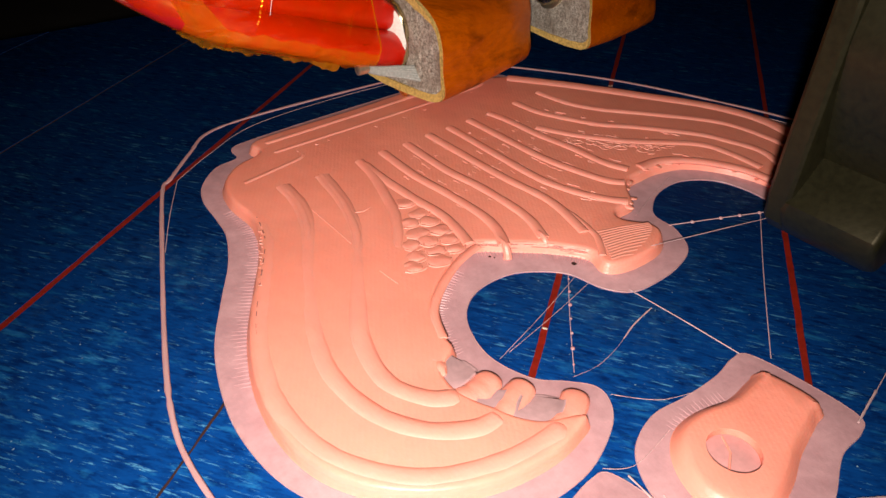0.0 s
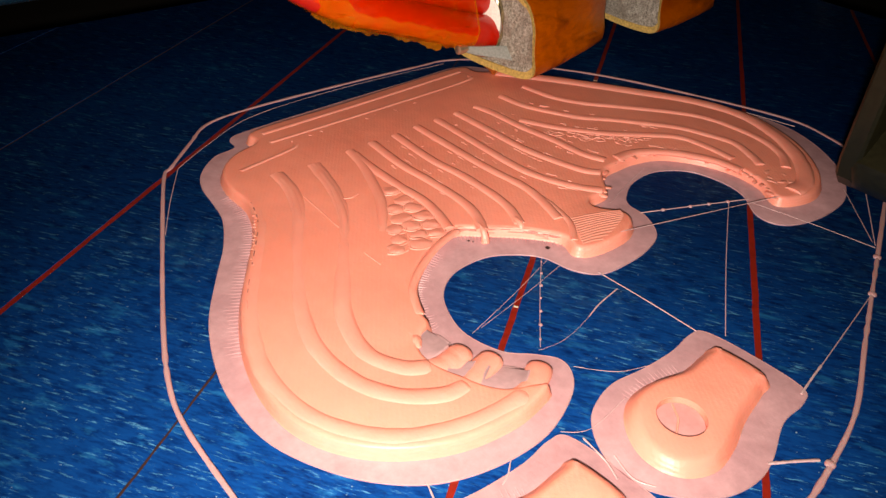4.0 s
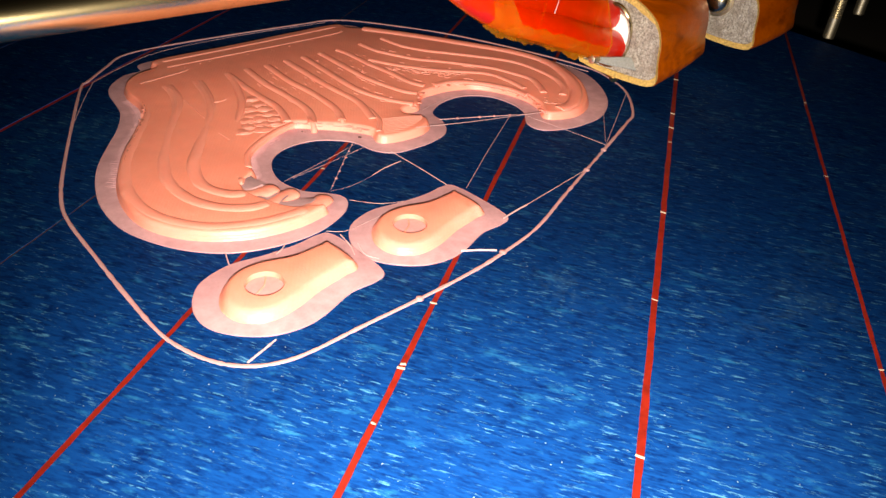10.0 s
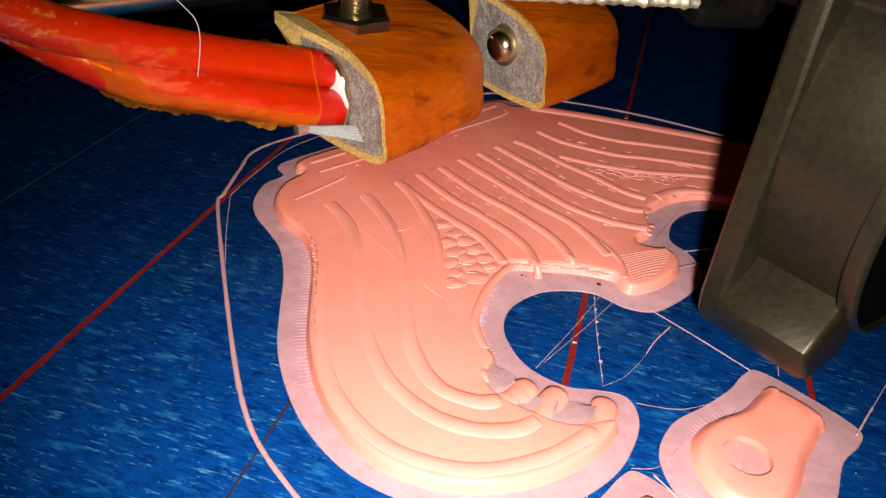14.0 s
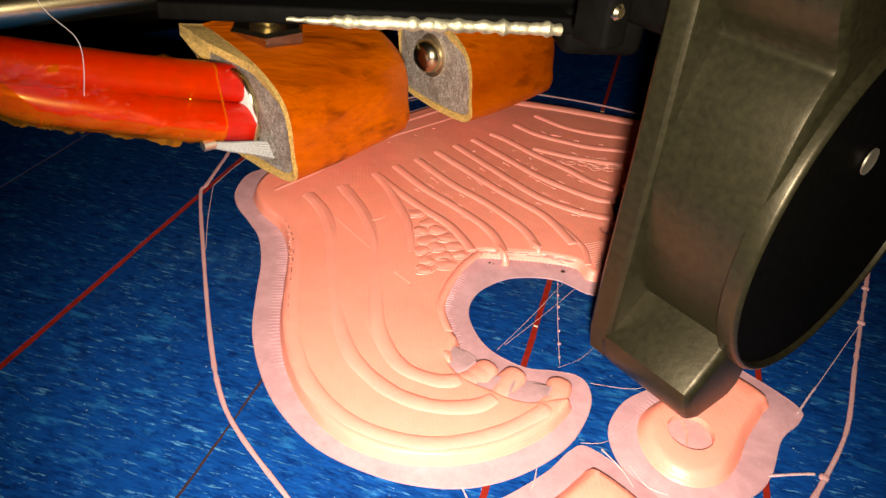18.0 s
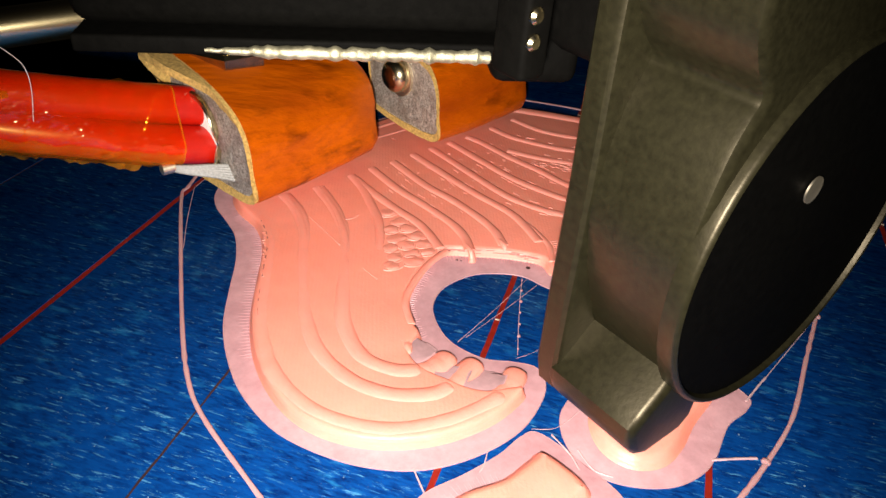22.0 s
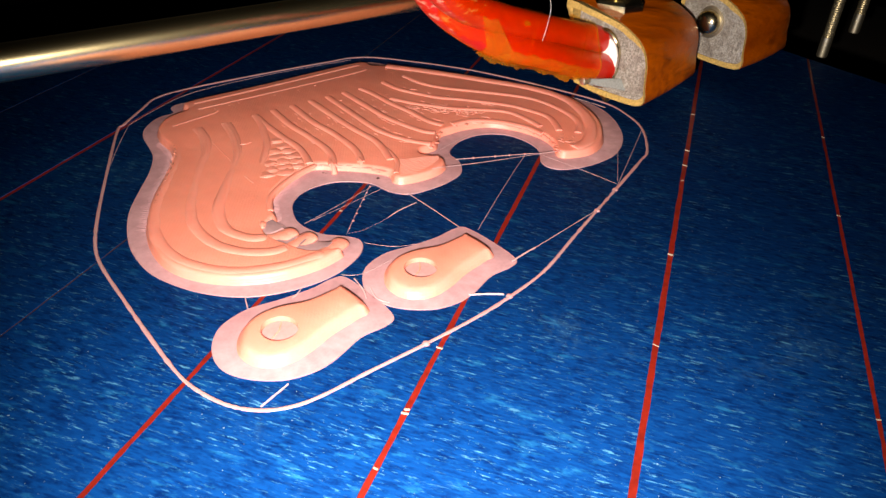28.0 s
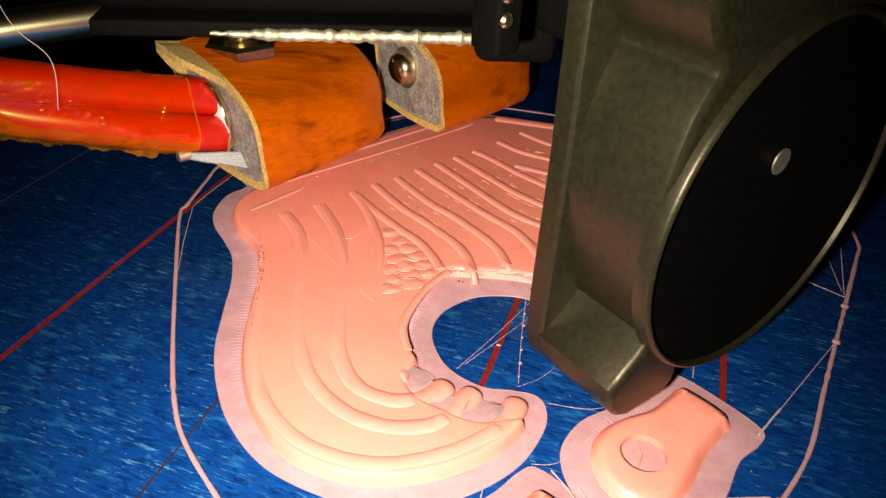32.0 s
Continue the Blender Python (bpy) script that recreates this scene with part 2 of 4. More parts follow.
def kapton_material(name, dark, light):
    """Amber tape over cloth: glossy, with dark creases and fine grain along the wrap."""
    m, t, p, out = nodes_of(name)
    a = spot_noise(t, 40, 3, (0.5, 1.0, 1.2), 0.25)
    crease = spot_noise(t, 170, 4, (0.07, 1.0, 0.9), 0.25, 0.6)
    grain = spot_noise(t, 620, 5, (0.1, 1.0, 1.0), 0.3, 0.7)
    fleck = spot_noise(t, 1300, 3)
    burnt = tuple(c * 0.3 for c in dark)
    col = ramp(t, a, ((0.25, dark), (0.6, light)))
    col = mix(t, ramp(t, grain, ((0.42, (0, 0, 0)), (0.75, (0.5, 0.5, 0.5)))), col, dark)
    col = mix(t, ramp(t, crease, ((0.53, (0, 0, 0)), (0.70, (0.75, 0.75, 0.75)))), col, burnt)
    t.links.new(mix(t, ramp(t, fleck, ((0.66, (0, 0, 0)), (0.74, (0.4, 0.4, 0.4)))), col, dark), p.inputs["Base Color"])
    p.inputs["Roughness"].default_value = 0.36
    p.inputs["Specular IOR Level"].default_value = 0.25
    p.inputs["Coat Weight"].default_value = 0.15
    p.inputs["Coat Roughness"].default_value = 0.14
    bump(t, p, crease, 0.7, 0.0014)
    bump(t, p, grain, 0.25, 0.0004)
    bump(t, p, fleck, 0.1, 0.0004)
    return m


TAPE = tape_material()
PINK = pink_material("pink_plastic")
PINK_RIB = pink_material("pink_plastic_bead", 0.0, 0.4, (0.92, 0.296, 0.212), 0.02)
SKIRT = pink_material("pink_plastic_skirt", 0.0, 0.8, (0.5, 0.26, 0.255))
BRIM = brim_material()
THREAD = plain("thin_plastic_thread", (0.50, 0.33, 0.33), 0.4, grain=1500, vary=0.3)
PATCH = plain("dull_pink_patch", (0.42, 0.25, 0.255), 0.36, grain=500, vary=0.2)
BRIM_SOLID = plain("pale_lilac_plastic", (0.55, 0.26, 0.25), 0.4, grain=700, vary=0.12)
# dark brown that stands for the shade between open layers
GAP_SHADE = plain("painted_gap_shade", (0.30, 0.11, 0.09), 0.6, grain=900, vary=0.3)
RED_PLATE = plain("red_bed_plate", (0.16, 0.008, 0.003), 0.45, grain=500, vary=0.4)
DARK_JOINT = plain("dark_tape_joint", (0.03, 0.012, 0.01), 0.6)
PALE_SPECK = plain("dried_glue", (0.36, 0.29, 0.22), 0.5)
KAPTON = kapton_material("amber_polyimide_tape", (0.25, 0.036, 0.0005), (0.54, 0.102, 0.0007))
def film_material(name, tint, body, amber=(0.92, 0.54, 0.02)):
    """Clear amber film: see-through, with glossy wrinkles; body is how much of it is cloudy amber."""
    m, t, p, out = nodes_of(name)
    a = spot_noise(t, 150, 3, (0.5, 1.0, 1.2), 0.4)
    p.inputs["Base Color"].default_value = (*amber, 1)
    p.inputs["Roughness"].default_value = 0.3
    bump(t, p, a, 0.8, 0.002)
    glow = t.nodes.new("ShaderNodeBsdfTranslucent")
    glow.inputs["Color"].default_value = (*amber, 1)
    half = t.nodes.new("ShaderNodeMixShader")
    t.links.new(p.outputs["BSDF"], half.inputs[1])
    t.links.new(glow.outputs["BSDF"], half.inputs[2])
    clear = t.nodes.new("ShaderNodeBsdfTransparent")
    clear.inputs["Color"].default_value = (*tint, 1)
    mx = t.nodes.new("ShaderNodeMixShader")
    t.links.new(ramp(t, spot_noise(t, 60, 4), ((0.35, (1 - body,) * 3), (0.7, (1 - body * 0.3,) * 3))), mx.inputs["Fac"])
    t.links.new(half.outputs["Shader"], mx.inputs[1])
    t.links.new(clear.outputs["BSDF"], mx.inputs[2])
    shine = t.nodes.new("ShaderNodeBsdfGlossy")
    shine.inputs["Color"].default_value = (0.07, 0.06, 0.035, 1)
    shine.inputs["Roughness"].default_value = 0.12
    t.links.new(p.inputs["Normal"].links[0].from_socket, shine.inputs["Normal"])
    both = t.nodes.new("ShaderNodeAddShader")
    t.links.new(mx.outputs["Shader"], both.inputs[0])
    t.links.new(shine.outputs["BSDF"], both.inputs[1])
    t.links.new(both.outputs["Shader"], out.inputs["Surface"])
    return m


KAPTON_THIN = film_material("clear_amber_film", (1, 0.86, 0.55), 0.08, (0.9, 0.3, 0.01))
KAPTON_FIN = film_material("doubled_amber_film", (1.0, 0.72, 0.2), 0.46, (0.9, 0.42, 0.014))
FELT = plain("beige_felt_edge", (0.42, 0.27, 0.075), 0.9, grain=1300, vary=0.6, relief=0.8)
def foil_material():
    """Crumpled foil: bright flakes and dull brownish dents."""
    m, t, p, out = nodes_of("silvery_foil_lining")
    a = spot_noise(t, 1500, 6, (1, 1, 1), 0, 0.75)
    b = spot_noise(t, 260, 4)
    grey = ramp(t, a, ((0.36, (0.13, 0.112, 0.095)), (0.64, (0.68, 0.62, 0.53))))
    t.links.new(mix(t, ramp(t, b, ((0.4, (0, 0, 0)), (0.65, (0.6, 0.6, 0.6)))), grey, (0.20, 0.15, 0.11)), p.inputs["Base Color"])
    p.inputs["Metallic"].default_value, p.inputs["Roughness"].default_value = 0.4, 0.45
    bump(t, p, b, 0.6, 0.002)
    bump(t, p, a, 0.8, 0.0006)
    return m


FOIL = foil_material()
def silicone_material():
    """Red silicone hose, with pale scuffs where it bends."""
    m = plain("red_silicone_tube", (0.46, 0.009, 0.002), 0.36, grain=300, vary=0.15, coat=0.15, relief=0.1)
    t = m.node_tree
    p = t.nodes["Principled BSDF"]
    old = p.inputs["Base Color"].links[0].from_socket
    co = t.nodes.new("ShaderNodeTexCoord")
    axes = t.nodes.new("ShaderNodeSeparateXYZ")
    t.links.new(co.outputs["Object"], axes.inputs[0])
    bend = add_node(t, "ShaderNodeMapRange")
    for key, value in (("From Min", -0.069), ("From Max", -0.08), ("To Min", 0.0), ("To Max", 0.13)):
        bend.inputs[key].default_value = value
    t.links.new(axes.outputs["X"], bend.inputs["Value"])
    more = t.nodes.new("ShaderNodeMath")
    t.links.new(spot_noise(t, 420, 5, (0.6, 1, 1), 0.2, 0.7), more.inputs[0])
    t.links.new(bend.outputs["Result"], more.inputs[1])
    spots = ramp(t, more.outputs[0], ((0.66, (0, 0, 0)), (0.74, (0.7, 0.7, 0.7))))
    t.links.new(mix(t, spots, old, (0.6, 0.33, 0.22)), p.inputs["Base Color"])
    return m


SILICONE = silicone_material()
STRAND = plain("grey_fibre_wire", (0.24, 0.24, 0.22), 0.5, grain=1800, vary=0.4)
WHITE = plain("white_glass_fibre", (0.78, 0.76, 0.7), 0.6, grain=1800, vary=0.2)
STEEL = plain("polished_steel", (0.85, 0.70, 0.38), 0.27, 1.0, grain=2500, vary=0.15, relief=0.08)
BRIGHT = plain("bright_steel", (0.78, 0.7, 0.52), 0.42, 1.0, grain=900, vary=0.15, relief=0.1)
NUT_STEEL = plain("oiled_steel", (0.5, 0.43, 0.27), 0.25, 1.0, grain=500, vary=0.3, relief=0.1)
BRASS = plain("brass", (0.65, 0.42, 0.12), 0.3, 1.0)
BLACK = plain("black_plastic", (0.0085, 0.0078, 0.0036), 0.38, grain=800, vary=0.45, relief=0.1)
BLACK.node_tree.nodes["Principled BSDF"].inputs["Specular Tint"].default_value = (1, 0.86, 0.6, 1)
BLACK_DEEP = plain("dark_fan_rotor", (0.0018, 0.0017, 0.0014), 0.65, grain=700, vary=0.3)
BLACK.node_tree.nodes["Principled BSDF"].inputs["Specular IOR Level"].default_value = 0.3
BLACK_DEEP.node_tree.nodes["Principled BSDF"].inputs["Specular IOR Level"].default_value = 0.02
WORN_EDGE = plain("worn_metal_edge", (0.30, 0.28, 0.19), 0.62, 1.0, grain=420, vary=0.9, relief=1.0)
WALL = plain("dark_room_paint", (0.05, 0.05, 0.05), 0.9, grain=8)
WOOD = plain("dark_table_top", (0.035, 0.028, 0.022), 0.6, grain=30)


# ---- mesh helpers: all shapes are given in millimetres ----
def thing(name, x, y, z, label, category, group="", kind=""):
    ob = new(name)
    ob.empty_display_size = 0.01
    ob.location = Vector((x, y, z)) * MM
    return tagged(ob, label, category, group, kind)


def origin_of(ob):
    at = Vector(ob.location)
    while ob.parent:
        ob = ob.parent
        at += ob.location
    return at


def part(name, bm, material, parent, label="", smooth=True, sharp=38):
    """Links a bmesh, whose points are millimetres of the plan, as one mesh under a thing or part."""
    home = origin_of(parent)
    for v in bm.verts:
        v.co = v.co * MM - home
    bmesh.ops.recalc_face_normals(bm, faces=bm.faces)
    me = bpy.data.meshes.new(name)
    bm.to_mesh(me)
    bm.free()
    for poly in me.polygons:
        poly.use_smooth = smooth
    if smooth:
        me.set_sharp_from_angle(angle=radians(sharp))
    me.materials.append(material)
    ob = new(name, me)
    ob.parent = parent
    return tagged(ob, label)


def spline(points, closed=True, steps=6):
    """A smooth line through the given points."""
    pts = [Vector((*p, 0)) if len(p) == 2 else Vector(p) for p in points]
    n, out = len(pts), []
    for i in range(n if closed else n - 1):
        a, b, c, d = (pts[(i + k) % n] if closed else pts[min(max(i + k, 0), n - 1)] for k in (-1, 0, 1, 2))
        for k in range(steps):
            s = k / steps
            out.append(0.5 * (2 * b + (c - a) * s + (2 * a - 5 * b + 4 * c - d) * s * s + (3 * b - a - 3 * c + d) * s**3))
    if not closed:
        out.append(pts[-1])
    return out


def inset(line, by):
    """A closed flat line moved inwards."""
    n = len(line)
    area = sum(line[i].x * line[(i + 1) % n].y - line[(i + 1) % n].x * line[i].y for i in range(n))
    side = 1 if area > 0 else -1
    out = []
    for i in range(n):
        d = (line[(i + 1) % n] - line[i - 1])
        d.z = 0
        d.normalize()
        out.append(line[i] + Vector((-d.y, d.x, 0)) * by * side)
    return out


def slab(line, levels):
    """A closed outline built up in levels (inset, height), with a flat top and bottom."""
    bm = bmesh.new()
    rings = []
    for by, z in levels:
        rings.append([bm.verts.new((p.x, p.y, z)) for p in inset(line, by)])
    n = len(line)
    for a, b in zip(rings, rings[1:]):
        for i in range(n):
            bm.faces.new((a[i], a[(i + 1) % n], b[(i + 1) % n], b[i]))
    ends = [bm.faces.new(list(reversed(rings[0]))), bm.faces.new(rings[-1])]
    for f in ends:
        f.normal_update()
    bmesh.ops.triangulate(bm, faces=ends)
    return bm


def tube(line, radius, sides=8, flat=1.0, caps=True, bm=None):
    """A bead along a line; radius may be a function of the way along (0 to 1)."""
    bm = bm or bmesh.new()
    rings, n = [], len(line)
    side = None
    for i, p in enumerate(line):
        d = (line[min(i + 1, n - 1)] - line[max(i - 1, 0)]).normalized()
        if side is None:
            side = d.cross(Vector((0, 0, 1)))
            if side.length < 0.2:
                side = d.cross(Vector((0, 1, 0)))
        side = (side - d * side.dot(d)).normalized()
        up = side.cross(d)
        r = radius(i / (n - 1)) if callable(radius) else radius
        rings.append([bm.verts.new(p + (side * math.cos(2 * math.pi * k / sides) + up * math.sin(2 * math.pi * k / sides) * flat) * r)
                      for k in range(sides)])
    for a, b in zip(rings, rings[1:]):
        for k in range(sides):
            bm.faces.new((a[k], a[(k + 1) % sides], b[(k + 1) % sides], b[k]))
    if caps:
        bm.faces.new(list(reversed(rings[0])))
        bm.faces.new(rings[-1])
    return bm


def loop_tube(line, radius, sides=8, flat=1.0):
    """A closed bead."""
    bm = bmesh.new()
    rings, n = [], len(line)
    for i, p in enumerate(line):
        d = (line[(i + 1) % n] - line[i - 1]).normalized()
        side = d.cross(Vector((0, 0, 1))).normalized()
        r = radius(i / n) if callable(radius) else radius
        rings.append([bm.verts.new(p + side * math.cos(2 * math.pi * k / sides) * r + Vector((0, 0, math.sin(2 * math.pi * k / sides) * r * flat)))
                      for k in range(sides)])
    for i in range(n):
        a, b = rings[i], rings[(i + 1) % n]
        for k in range(sides):
            bm.faces.new((a[k], a[(k + 1) % sides], b[(k + 1) % sides], b[k]))
    return bm


def box(x0, y0, z0, x1, y1, z1, bevel=0.0, bm=None):
    own = bmesh.new()
    bmesh.ops.create_cube(own, size=1.0)
    for v in own.verts:
        v.co = Vector(((x0 + x1) / 2 + v.co.x * (x1 - x0), (y0 + y1) / 2 + v.co.y * (y1 - y0), (z0 + z1) / 2 + v.co.z * (z1 - z0)))
    if bevel:
        bmesh.ops.bevel(own, geom=own.edges[:], offset=bevel, segments=3, affect="EDGES", profile=0.5)
    return own


def profile_along(section, path):
    """A closed section, a list of points, repeated at each pose of the path and joined."""
    bm = bmesh.new()
    rings = [[bm.verts.new(m @ p) for p in section] for m in path]
    n = len(section)
    for a, b in zip(rings, rings[1:]):
        for i in range(n):
            bm.faces.new((a[i], a[(i + 1) % n], b[(i + 1) % n], b[i]))
    ends = [bm.faces.new(list(reversed(rings[0]))), bm.faces.new(rings[-1])]
    for f in ends:
        f.normal_update()
    bmesh.ops.triangulate(bm, faces=ends)
    return bm


def lathe(rings, at, axis="Z", sides=32):
    """Turned shape: (radius, height) rings about an axis through a point."""
    bm = bmesh.new()
    turn = {"Z": Matrix(), "Y": Matrix.Rotation(radians(90), 4, "X"), "X": Matrix.Rotation(radians(90), 4, "Y")}[axis]
    rows = []
    for r, h in rings:
        rows.append([bm.verts.new(Vector(at) + turn @ Vector((r * math.cos(2 * math.pi * k / sides), r * math.sin(2 * math.pi * k / sides), h)))
                     for k in range(sides)])
    for a, b in zip(rows, rows[1:]):
        for k in range(sides):
            bm.faces.new((a[k], a[(k + 1) % sides], b[(k + 1) % sides], b[k]))
    bm.faces.new(list(reversed(rows[0])))
    bm.faces.new(rows[-1])
    return bm


BED_THINGS, HEAD_THINGS = [], []

# ---- the setting: table and dark room ----
def structure(name, bm, material, label):
    home = thing(name + "_base", 0, 0, 0, label, name.split("_")[0])
    ob = part(name, bm, material, home)
    ob.parent = None
    bpy.data.objects.remove(home)
    return tagged(ob, label, name.split("_")[0], "", "structure")


structure("floor", box(-2000, -2000, -860, 2000, 2000, -840), WALL, "dark floor of the unlit room")
structure("table_top", box(-520, -520, -85, 620, 620, -60, 3), WOOD, "dark table top under the printer")
for n, b in enumerate(((-2000, 1990, -840, 2000, 2020, 1600), (-2000, -2020, -840, 2000, -1990, 1600),
                       (-2020, -2000, -840, -1990, 2000, 1600), (1990, -2000, -840, 2020, 2000, 1600))):
    structure("wall_%d" % (n + 1), box(*b), WALL, "plain dark wall of the unlit room")
structure("ceiling", box(-2000, -2000, 1600, 2000, 2000, 1620), WALL, "plain dark ceiling of the unlit room")


# ---- the bed: red plate covered with strips of blue tape laid aslant ----
ALONG = Vector((0.8239, 0.5668, 0))
ACROSS = Vector((0.5668, -0.8239, 0))
JOINT_0 = Vector((16.4, -7.4, 0))
BED = (-190, -178, 250, 190)
STRIP = 48.0


def clipped(points, x0, y0, x1, y1):
    for axis, lim, sign in ((0, x0, 1), (0, x1, -1), (1, y0, 1), (1, y1, -1)):
        out = []
        for i, p in enumerate(points):
            q = points[i - 1]
            a, b = (q[axis] - lim) * sign, (p[axis] - lim) * sign
            if (a < 0) != (b < 0):
                out.append(q + (p - q) * (a / (a - b)))
            if b >= 0:
                out.append(p)
        points = out
    return points


bed = thing("print_bed", 0, 0, -3.2, "red printer bed plate covered with aslant strips of blue tape", "printer bed")
part("plate", box(BED[0], BED[1], -3.2, BED[2], BED[3], -0.16, 0.4), RED_PLATE, bed, "red heated plate, seen in the joints")
GAPS = {-4: 0.4, -3: 0.7, -2: 1.5, -1: 0.5, 0: 1.3, 1: 1.4, 2: 1.5, 3: 1.1}
for k in range(-9, 8):
    lo, hi = k * STRIP + GAPS.get(k, 1.0) / 2, (k + 1) * STRIP - GAPS.get(k + 1, 1.0) / 2
    left, right = [], []
    for j in range(-240, 241):
        w = JOINT_0 + ALONG * (j * 2.0)
        left.append(w + ACROSS * (lo + 0.14 * noise.noise((j * 0.2, k * 7.7, 0)) + 0.14 * noise.noise((j * 0.77, k * 7.7, 3))))
        right.append(w + ACROSS * (hi + 0.14 * noise.noise((j * 0.2, k * 7.7, 5)) + 0.14 * noise.noise((j * 0.77, k * 7.7, 8))))
    ring = clipped(left + right[::-1], BED[0] + 0.5, BED[1] + 0.5, BED[2] - 0.5, BED[3] - 0.5)
    if len(ring) < 3:
        continue
    bm = bmesh.new()
    low = [bm.verts.new((p.x, p.y, -0.16)) for p in ring]
    top = [bm.verts.new((p.x, p.y, 0.0)) for p in ring]
    for i in range(len(ring)):
        bm.faces.new((low[i], low[(i + 1) % len(ring)], top[(i + 1) % len(ring)], top[i]))
    cap = bm.faces.new(top)
    cap.normal_update()
    bmesh.ops.triangulate(bm, faces=[cap])
    part("tape_strip", bm, TAPE, bed, "", False)
for k in (-4, -3, -1):
    ring = clipped([JOINT_0 + ALONG * a + ACROSS * (k * STRIP + b) for a, b in ((-500, -0.6), (500, -0.6), (500, 0.6), (-500, 0.6))],
                   BED[0] + 1, BED[1] + 1, BED[2] - 1, BED[3] - 1)
    bm = bmesh.new()
    top = [bm.verts.new((p.x, p.y, -0.1)) for p in ring]
    low = [bm.verts.new((p.x, p.y, -0.155)) for p in ring]
    for i in range(len(ring)):
        bm.faces.new((low[i], low[(i + 1) % len(ring)], top[(i + 1) % len(ring)], top[i]))
    bm.faces.new(top)
    part("joint_dirt", bm, DARK_JOINT, bed, "dark dirt in a narrow joint", False)
# pale threads of dried glue across the joints
rng = random.Random(5)
for k in (0, 1, 2, 3):
    for _ in range(7):
        at = JOINT_0 + ALONG * rng.uniform(-150, 110) + ACROSS * (k * STRIP)
        if BED[0] < at.x < BED[2] and BED[1] + 4 < at.y < BED[3]:
            half, tilt = ACROSS * (GAPS.get(k, 1.0) * 0.5 + rng.uniform(-0.25, 0.12)), ALONG * rng.uniform(-0.2, 0.2)
            part("glue_thread", tube([at - half - tilt + Vector((0, 0, 0.02)), at + Vector((0, 0, -0.02)), at + half + tilt + Vector((0, 0, 0.02))], rng.uniform(0.14, 0.34), 6, 0.6), PALE_SPECK, bed)
BED_THINGS.append(bed)


# ---- the printed wing ----
WING_BRIM = [(-17, 77.5), (-23.5, 75.5), (-24.5, 70.5), (-31, 68.8), (-37.3, 62.8), (-40.2, 56), (-41, 47.5), (-42.2, 39.7), (-46.5, 30),
             (-52.5, 20.5), (-59.3, 9), (-63.4, -2.7), (-65, -13.3), (-63.8, -25), (-58.5, -36), (-52, -43.6), (-44.6, -48.5), (-35, -51.1),
             (-25, -51.1), (-16, -47.8), (-11.5, -44), (-10.4, -39.8), (-13.6, -35.7), (-18, -31.5), (-20.5, -24), (-19.4, -17), (-16, -11),
             (-9.7, -7.2), (-1.3, -7), (4.9, -10), (9.6, -14.7), (11.7, -21.8), (15.8, -26.4), (22.5, -27.4), (31, -26.8), (38.5, -24),
             (42.7, -17.3), (43.1, -11.8), (45.8, -8.4), (52.8, -4.9), (62, -4.6), (69.8, -9.6), (72.6, -17.6), (71.7, -25.4), (66.2, -33),
             (67, -38.9), (73.5, -42.4), (83, -43.6), (93.5, -42.2), (105, -35), (114, -23), (118, -10), (115, 4), (106, 20), (95, 35), (84, 50),
             (74, 66), (64, 80), (40, 80), (10, 79)]
WING_BODY = [(-17.6, 72.3), (-20, 66), (-28, 63), (-33.8, 57.3), (-35.9, 49), (-35.6, 39), (-38.8, 29.5), (-46, 18.2), (-53, 7), (-57.9, -4.5),
             (-60, -16), (-59, -26), (-54.5, -34.3), (-47.5, -40.6), (-38.6, -44.8), (-28.5, -46.3), (-20.5, -45.2), (-18.6, -44), (-21.2, -42.4), (-25.2, -40.6), (-28.0, -37.4), (-29.6, -33.8), (-31.2, -30.5), (-32.2, -26.4), (-31.4, -22.3), (-28.4, -20.2), (-25.9, -18.4), (-25.2, -15.0), (-22, -7.5), (-15.8, -2.2), (-9, 1.5), (-1.8, 3.6), (4.3, -0.4),
             (12, -6.8), (17.2, -13.5), (16.4, -18.5), (21, -20.8), (29.7, -21), (35.3, -18.5), (36.4, -14.6), (32.6, -9.5), (34, -6.2),
             (40.5, -5.6), (44.2, -1.5), (48, 1.6), (53.5, 2), (60, 1.8), (68.7, -1.1), (75.6, -9), (79, -18.4), (78.2, -26.8), (74.6, -33.2),
             (79, -36.3), (86.2, -37.2), (94.6, -33.8), (103.6, -24.6), (109, -13.7), (111.4, 0), (107, 13.5), (97, 28), (86.5, 42), (79.5, 54),
             (71.5, 63.5), (62, 69.5), (59.5, 75.5), (42, 75.6), (12, 73.6)]
TOP = 2.8

wing = thing("printed_wing", 10, 15, 0, "half-printed pink plastic wing with raised ribs on blue tape", "3d print")
part("brim", slab(spline(WING_BRIM, True, 5), [(0, 0.006), (0, 0.22), (0.25, 0.3)]), BRIM, wing, "thin see-through pink brim")
part("brim_edge", loop_tube([Vector((p.x, p.y, 0.2)) for p in inset(spline(WING_BRIM, True, 5), 0.12)], lambda s: 0.13 + 0.07 * noise.noise((s * 300, 1, 2)), 6, 0.9), SKIRT, wing, "whitish raised edge of the brim")
part("body", slab(spline(WING_BODY, True, 6), [(-0.8, 0.31), (-0.5, 0.9), (-0.15, TOP - 0.9), (0.15, TOP - 0.35), (0.5, TOP - 0.08), (0.95, TOP)]), PINK, wing, "solid pink body with rounded edges")


